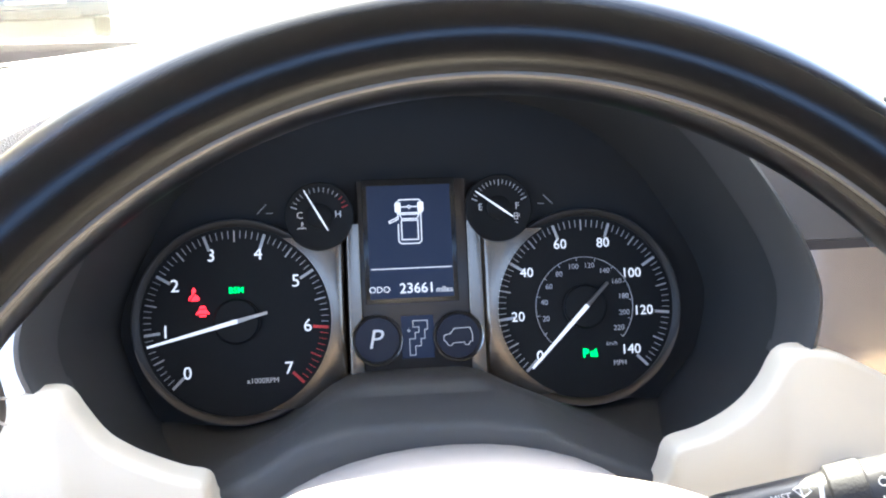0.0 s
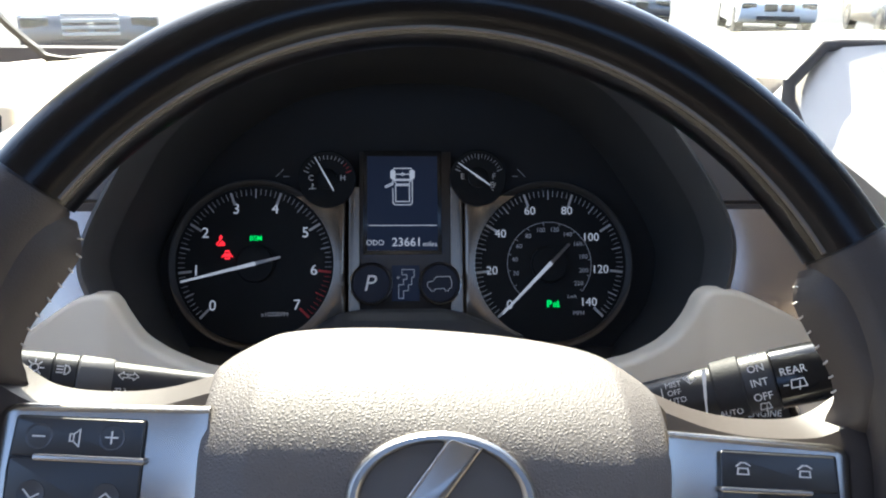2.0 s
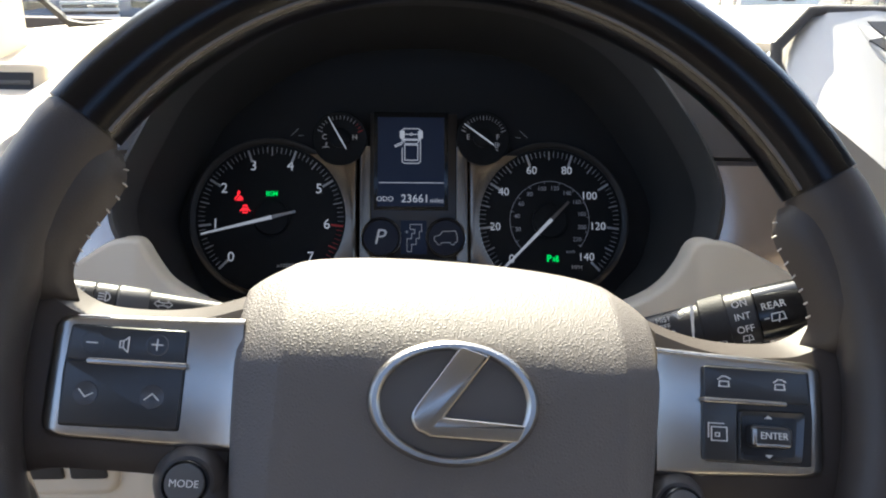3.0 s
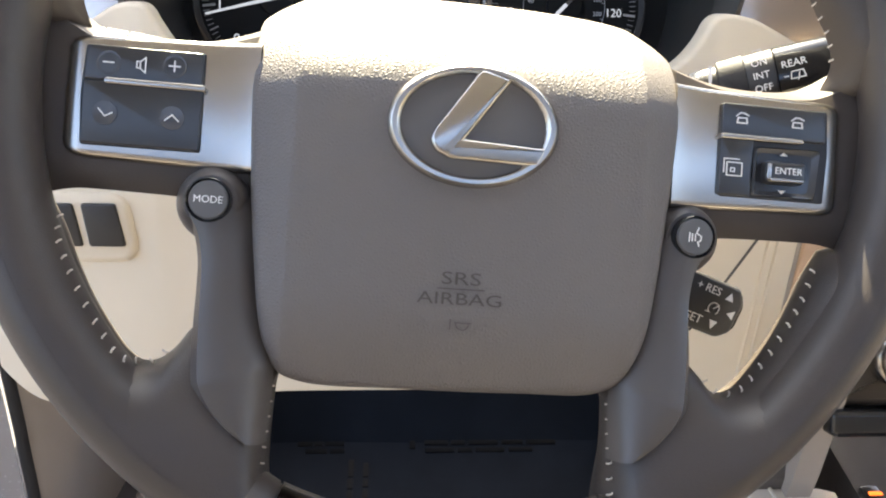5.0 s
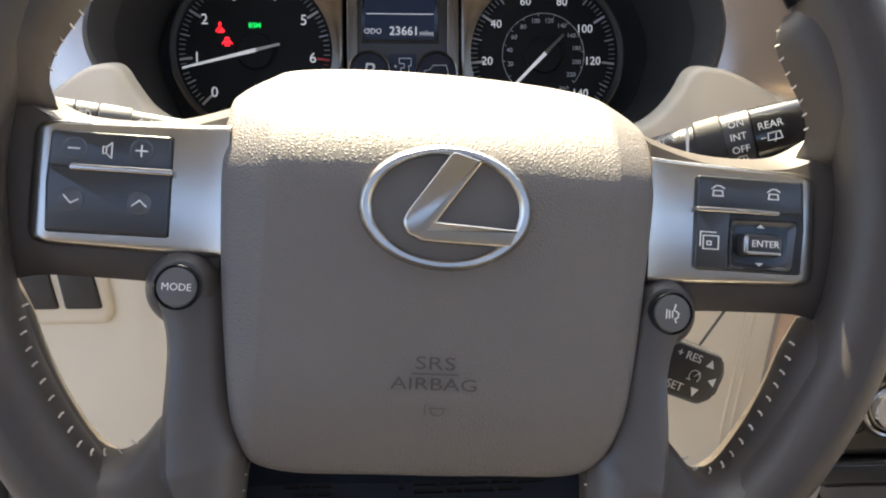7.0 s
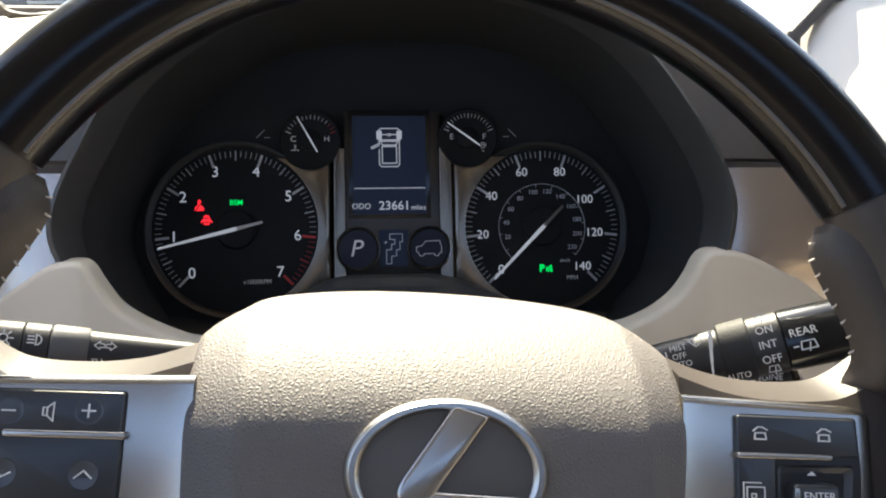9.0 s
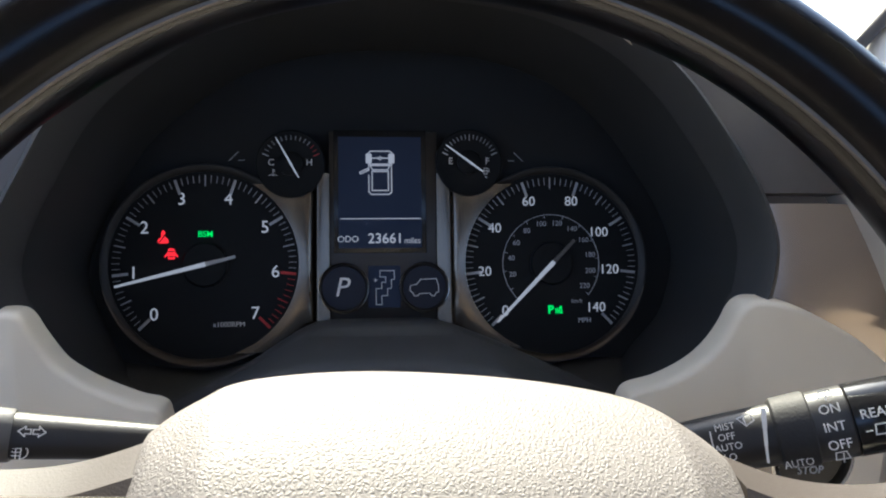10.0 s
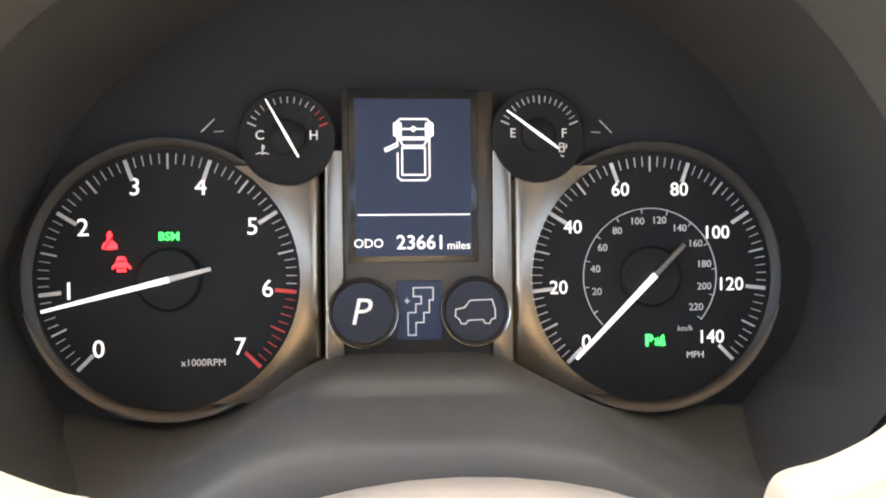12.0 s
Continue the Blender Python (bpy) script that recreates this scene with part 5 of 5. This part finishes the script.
print_line(0.036, 0.4800, 0.146, True, (0.2, 0.12, 0.25, 0.18, 0.25))
print_line(0.036, 0.4725, 0.120, True, (0.3, 0.15, 0.3, 0.25))
pedal = thing("brake_pedal", CAB @ pose(-0.236, 0.425, -0.655), "small grey parking brake pedal in the dark footwell", "pedal")
part("arm", tube([(0.02, 0.03, 0.06), (0.006, 0.01, 0.0), (0, 0, -0.03)], 0.006, 10), LIP_GREY, pedal)
part("foot", box(-0.012, 0.012, -0.02, 0.02, -0.045, -0.028, 0.004), SILVER, pedal)


# door opening on the driver's side: kick panel, rubber seal, painted sill
kick = thing("kick_panel", CAB, "taupe kick panel beside the driver's feet", "trim", kind="structure")
seal_line = spline([(-0.300, 0.385, -0.36), (-0.302, 0.365, -0.46), (-0.302, 0.352, -0.56), (-0.302, 0.332, -0.655), (-0.302, 0.26, -0.74)], 6, False)
part("panel", loft([[p, p + Vector((0.012, 0.012, 0)), p + Vector((0.022, 0.06, 0)), p + Vector((0.034, 0.16, 0)), p + Vector((0.036, 0.27, 0))] for p in seal_line], closed=False), SHROUD, kick)
part("footwell_side", slab(mm((480, -760), (900, -760), (900, -300), (540, -300)), 0, 0.01), CARPET, kick, "dark carpet side", m=Matrix(((0, 0, 1, -0.292), (1, 0, 0, 0), (0, 1, 0, 0), (0, 0, 0, 1))))
seal = thing("door_seal", CAB, "black rubber seal along the door opening", "trim", kind="structure")
part("seal", tube(seal_line, 0.005, 12), RUBBER, seal)
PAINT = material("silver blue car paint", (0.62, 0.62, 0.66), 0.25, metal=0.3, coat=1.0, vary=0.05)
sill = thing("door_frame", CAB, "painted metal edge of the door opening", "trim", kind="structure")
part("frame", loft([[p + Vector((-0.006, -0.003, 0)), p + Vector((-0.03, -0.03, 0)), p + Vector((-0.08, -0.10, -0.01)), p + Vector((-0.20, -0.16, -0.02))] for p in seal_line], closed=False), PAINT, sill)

# Out of view: this roof's front edge and grey set the shade and reflections.
flat("roof", [(-0.62, -0.6, 0.42), (1.2, -0.6, 0.42), (1.2, 0.18, 0.42), (-0.62, 0.18, 0.42)], 0.04, UNSEEN_ROOF, "unseen grey roof that shades the cabin", "ceiling", m=CAB)
# Unseen wall added to block light from behind, with sky left open above.
flat("cabin_rear", [(-0.62, -0.6, -0.7), (1.2, -0.6, -0.7), (1.2, -0.6, 0.24), (-0.62, -0.6, 0.24)], 0.04, TAUPE_PLASTIC, "unseen taupe wall that limits light from behind", "wall", m=CAB)
# Unseen wall added for bounce, open above its top for side light.
flat("cabin_side", [(1.2, -0.6, -0.7), (1.2, 0.9, -0.7), (1.2, 0.9, -0.1), (1.2, -0.6, -0.1)], 0.04, CREAM, "unseen cream side wall for bounced light", "wall", m=CAB)

# windscreen edge and pillar
ws = thing("windscreen_edge", CAB, "black edge along the foot of the windscreen", "window", kind="structure")
foot = spline([(-0.330, 0.50, 0.10), (-0.305, 0.53, 0.00), (-0.285, 0.548, -0.050), (-0.272, 0.556, -0.069), (-0.262, 0.559, -0.0795), (-0.252, 0.562, -0.0865), (-0.21, 0.567, -0.0865), (0.0, 0.60, -0.076), (0.5, 0.62, -0.066), (1.1, 0.60, -0.066)], 8, False)
part("edge", loft([[p + Vector((0, 0, -0.003)), p + Vector((0, 0.0, 0.0025)), p + Vector((0, 0.006, 0.0028)), p + Vector((0, 0.006, -0.004))] for p in foot], closed=True), RUBBER, ws)
GLASS = bpy.data.materials.new("windscreen glass")
GLASS.use_nodes = True
gn = GLASS.node_tree
clear, shine, mixed, edge_on = (gn.nodes.new("ShaderNode" + k) for k in ("BsdfTransparent", "BsdfGlossy", "MixShader", "Fresnel"))
clear.inputs["Color"].default_value = (0.87, 0.90, 0.90, 1)
shine.inputs["Roughness"].default_value = 0.02
edge_on.inputs["IOR"].default_value = 1.25
gn.links.new(edge_on.outputs[0], mixed.inputs[0])
gn.links.new(clear.outputs[0], mixed.inputs[1])
gn.links.new(shine.outputs[0], mixed.inputs[2])
gn.links.new(mixed.outputs[0], gn.nodes["Material Output"].inputs[0])
pane = part("windscreen", loft([[(x, y + d, z) for y, z in ((0.640, -0.078), (0.44, 0.17), (0.19, 0.418), (0.186, 0.414), (0.436, 0.166), (0.636, -0.082))] for x, d in ((-0.60, -0.10), (-0.30, -0.03), (0.0, 0.0), (0.30, 0.006), (0.60, 0.0), (0.90, -0.03), (1.18, -0.09))]), GLASS, None, m=CAB)
tagged(pane, "clear sloping windscreen glass over the dash", "window", kind="structure")
pillar = thing("windscreen_pillar", CAB, "cream trim of the windscreen pillar", "trim", kind="structure")
part("trim", loft([[(-0.300 + k * 0.9 - max(0, z) * 0.4, 0.37 + k, z), (-0.272 + k * 0.2 - max(0, z) * 0.4, 0.43 + k * 0.4, z), (-0.260 - max(0, z) * 0.4, 0.49, z), (-0.30 - max(0, z) * 0.4, 0.54, z), (-0.38 - max(0, z) * 0.4, 0.47, z)] for z, k in ((-0.12, 0.03), (-0.07, 0.022), (-0.02, 0.01), (0.06, 0.0), (0.2, -0.02), (0.42, -0.06))]), CREAM, pillar)

# ---- outdoors ----
ASPHALT = material("asphalt", (0.032, 0.032, 0.034), 0.9, grain=0.6, size=120, vary=0.25, broad=0.7)
gm = bmesh.new()
bmesh.ops.create_grid(gm, x_segments=40, y_segments=40, size=1500)
ground = tagged(part("ground", gm, ASPHALT, None), "grey asphalt of an open car park", "ground", kind="structure")

GLASS_DARK = material("dark car glass", (0.02, 0.025, 0.03), 0.08, coat=1.0)
TYRE = material("tyre rubber", (0.02, 0.02, 0.02), 0.8, grain=0.4, size=150)


def build_parked_car(m, paint, label, tall=1.0, bars=0):
    """A parked car that faces along its y, with its nose towards -y."""
    car = thing("parked_car", m, label, "car", group="parked cars")
    half = 0.90
    prof = [(-2.25, 0.35), (-2.28, 0.62), (-2.15, 0.80), (-1.1, 0.98), (-0.35, 1.42 * tall), (1.0, 1.46 * tall), (1.75, 1.05), (2.2, 0.98), (2.25, 0.45), (1.9, 0.28), (-1.9, 0.26)]
    line = round_path(prof, 0.14, 3)
    rings = []
    for x, s in ((-half, 0.94), (-half * 0.97, 0.98), (-half * 0.7, 1.0), (0, 1.0), (half * 0.7, 1.0), (half * 0.97, 0.98), (half, 0.94)):
        rings.append([(x * (0.84 if p.y > 1.1 else 1.0), p.x * s, 0.3 + (p.y - 0.3) * s) for p in line])
    part("body", loft(rings), paint, car)
    part("windscreen", loft([[(-0.72, -1.06, 1.0), (0.72, -1.06, 1.0), (0.62, -0.42, 1.38 * tall), (-0.62, -0.42, 1.38 * tall)], [(-0.72, -1.09, 1.02), (0.72, -1.09, 1.02), (0.62, -0.45, 1.40 * tall), (-0.62, -0.45, 1.40 * tall)]]), GLASS_DARK, car, "dark windscreen", smooth=False)
    for s in (-1, 1):
        part("side_glass", loft([[(s * 0.80, -0.8, 1.02), (s * 0.80, 1.3, 1.04), (s * 0.74, 0.9, 1.36 * tall), (s * 0.74, -0.35, 1.36 * tall)], [(s * 0.86, -0.8, 1.02), (s * 0.86, 1.3, 1.04), (s * 0.78, 0.9, 1.36 * tall), (s * 0.78, -0.35, 1.36 * tall)]]), GLASS_DARK, car, "dark side window", smooth=False)
        part("grille", box(s * 0.19 - 0.15, s * 0.19 + 0.15, 0.56, 0.74, 0, 0.05, 0.02), BLACK, car, "dark grille opening", m=pose(0, -2.25, 0, 90))
        part("headlight", box(s * 0.68 - 0.17, s * 0.68 + 0.17, 0.62, 0.76, 0, 0.05, 0.02), GLASS_DARK, car, "clear headlight", m=pose(0, -2.20, 0, 90))
        for y in (-1.4, 1.4):
            wheel = part("wheel", lathe([(0.20, -0.11), (0.33, -0.10), (0.34, 0.0), (0.33, 0.10), (0.20, 0.11), (0.0, 0.10)], 32), TYRE, car, "black tyre", m=pose(s * 0.80, y, 0.34, 0, 90, 0))
            part("rim", lathe([(0.21, -0.115), (0.20, 0.115), (0.10, 0.125), (0.0, 0.125)] if s > 0 else [(0.0, -0.125), (0.10, -0.125), (0.20, -0.115), (0.21, 0.10)], 24), SILVER, wheel, "silver wheel rim")
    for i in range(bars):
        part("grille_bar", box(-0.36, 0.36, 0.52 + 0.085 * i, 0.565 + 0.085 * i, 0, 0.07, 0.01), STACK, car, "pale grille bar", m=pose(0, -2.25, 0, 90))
    part("lower_grille", box(-0.5, 0.5, 0.34, 0.46, 0, 0.04, 0.02), BLACK, car, "dark lower air intake", m=pose(0, -2.26, 0, 90))
    return car


WHITE_PAINT = material("white car paint", (0.78, 0.78, 0.77), 0.25, coat=1.0, vary=0.03)
DARK_PAINT = material("dark car paint", (0.03, 0.033, 0.04), 0.2, coat=1.0, vary=0.08)
BLUE_PAINT = material("grey blue car paint", (0.085, 0.10, 0.125), 0.25, metal=0.4, coat=1.0, vary=0.06)
build_parked_car(pose(9.6, 21.5, 0, 0, 0, -14), WHITE_PAINT, "white parked car with twin grille facing the windscreen")
build_parked_car(pose(6.4, 22.6, 0, 0, 0, -14), BLUE_PAINT, "grey blue parked car beside a white one")
build_parked_car(pose(12.8, 20.5, 0, 0, 0, -14), DARK_PAINT, "dark parked car in the row")
build_parked_car(pose(15.8, 19.4, 0, 0, 0, -14), WHITE_PAINT, "white parked car at the end of the row")
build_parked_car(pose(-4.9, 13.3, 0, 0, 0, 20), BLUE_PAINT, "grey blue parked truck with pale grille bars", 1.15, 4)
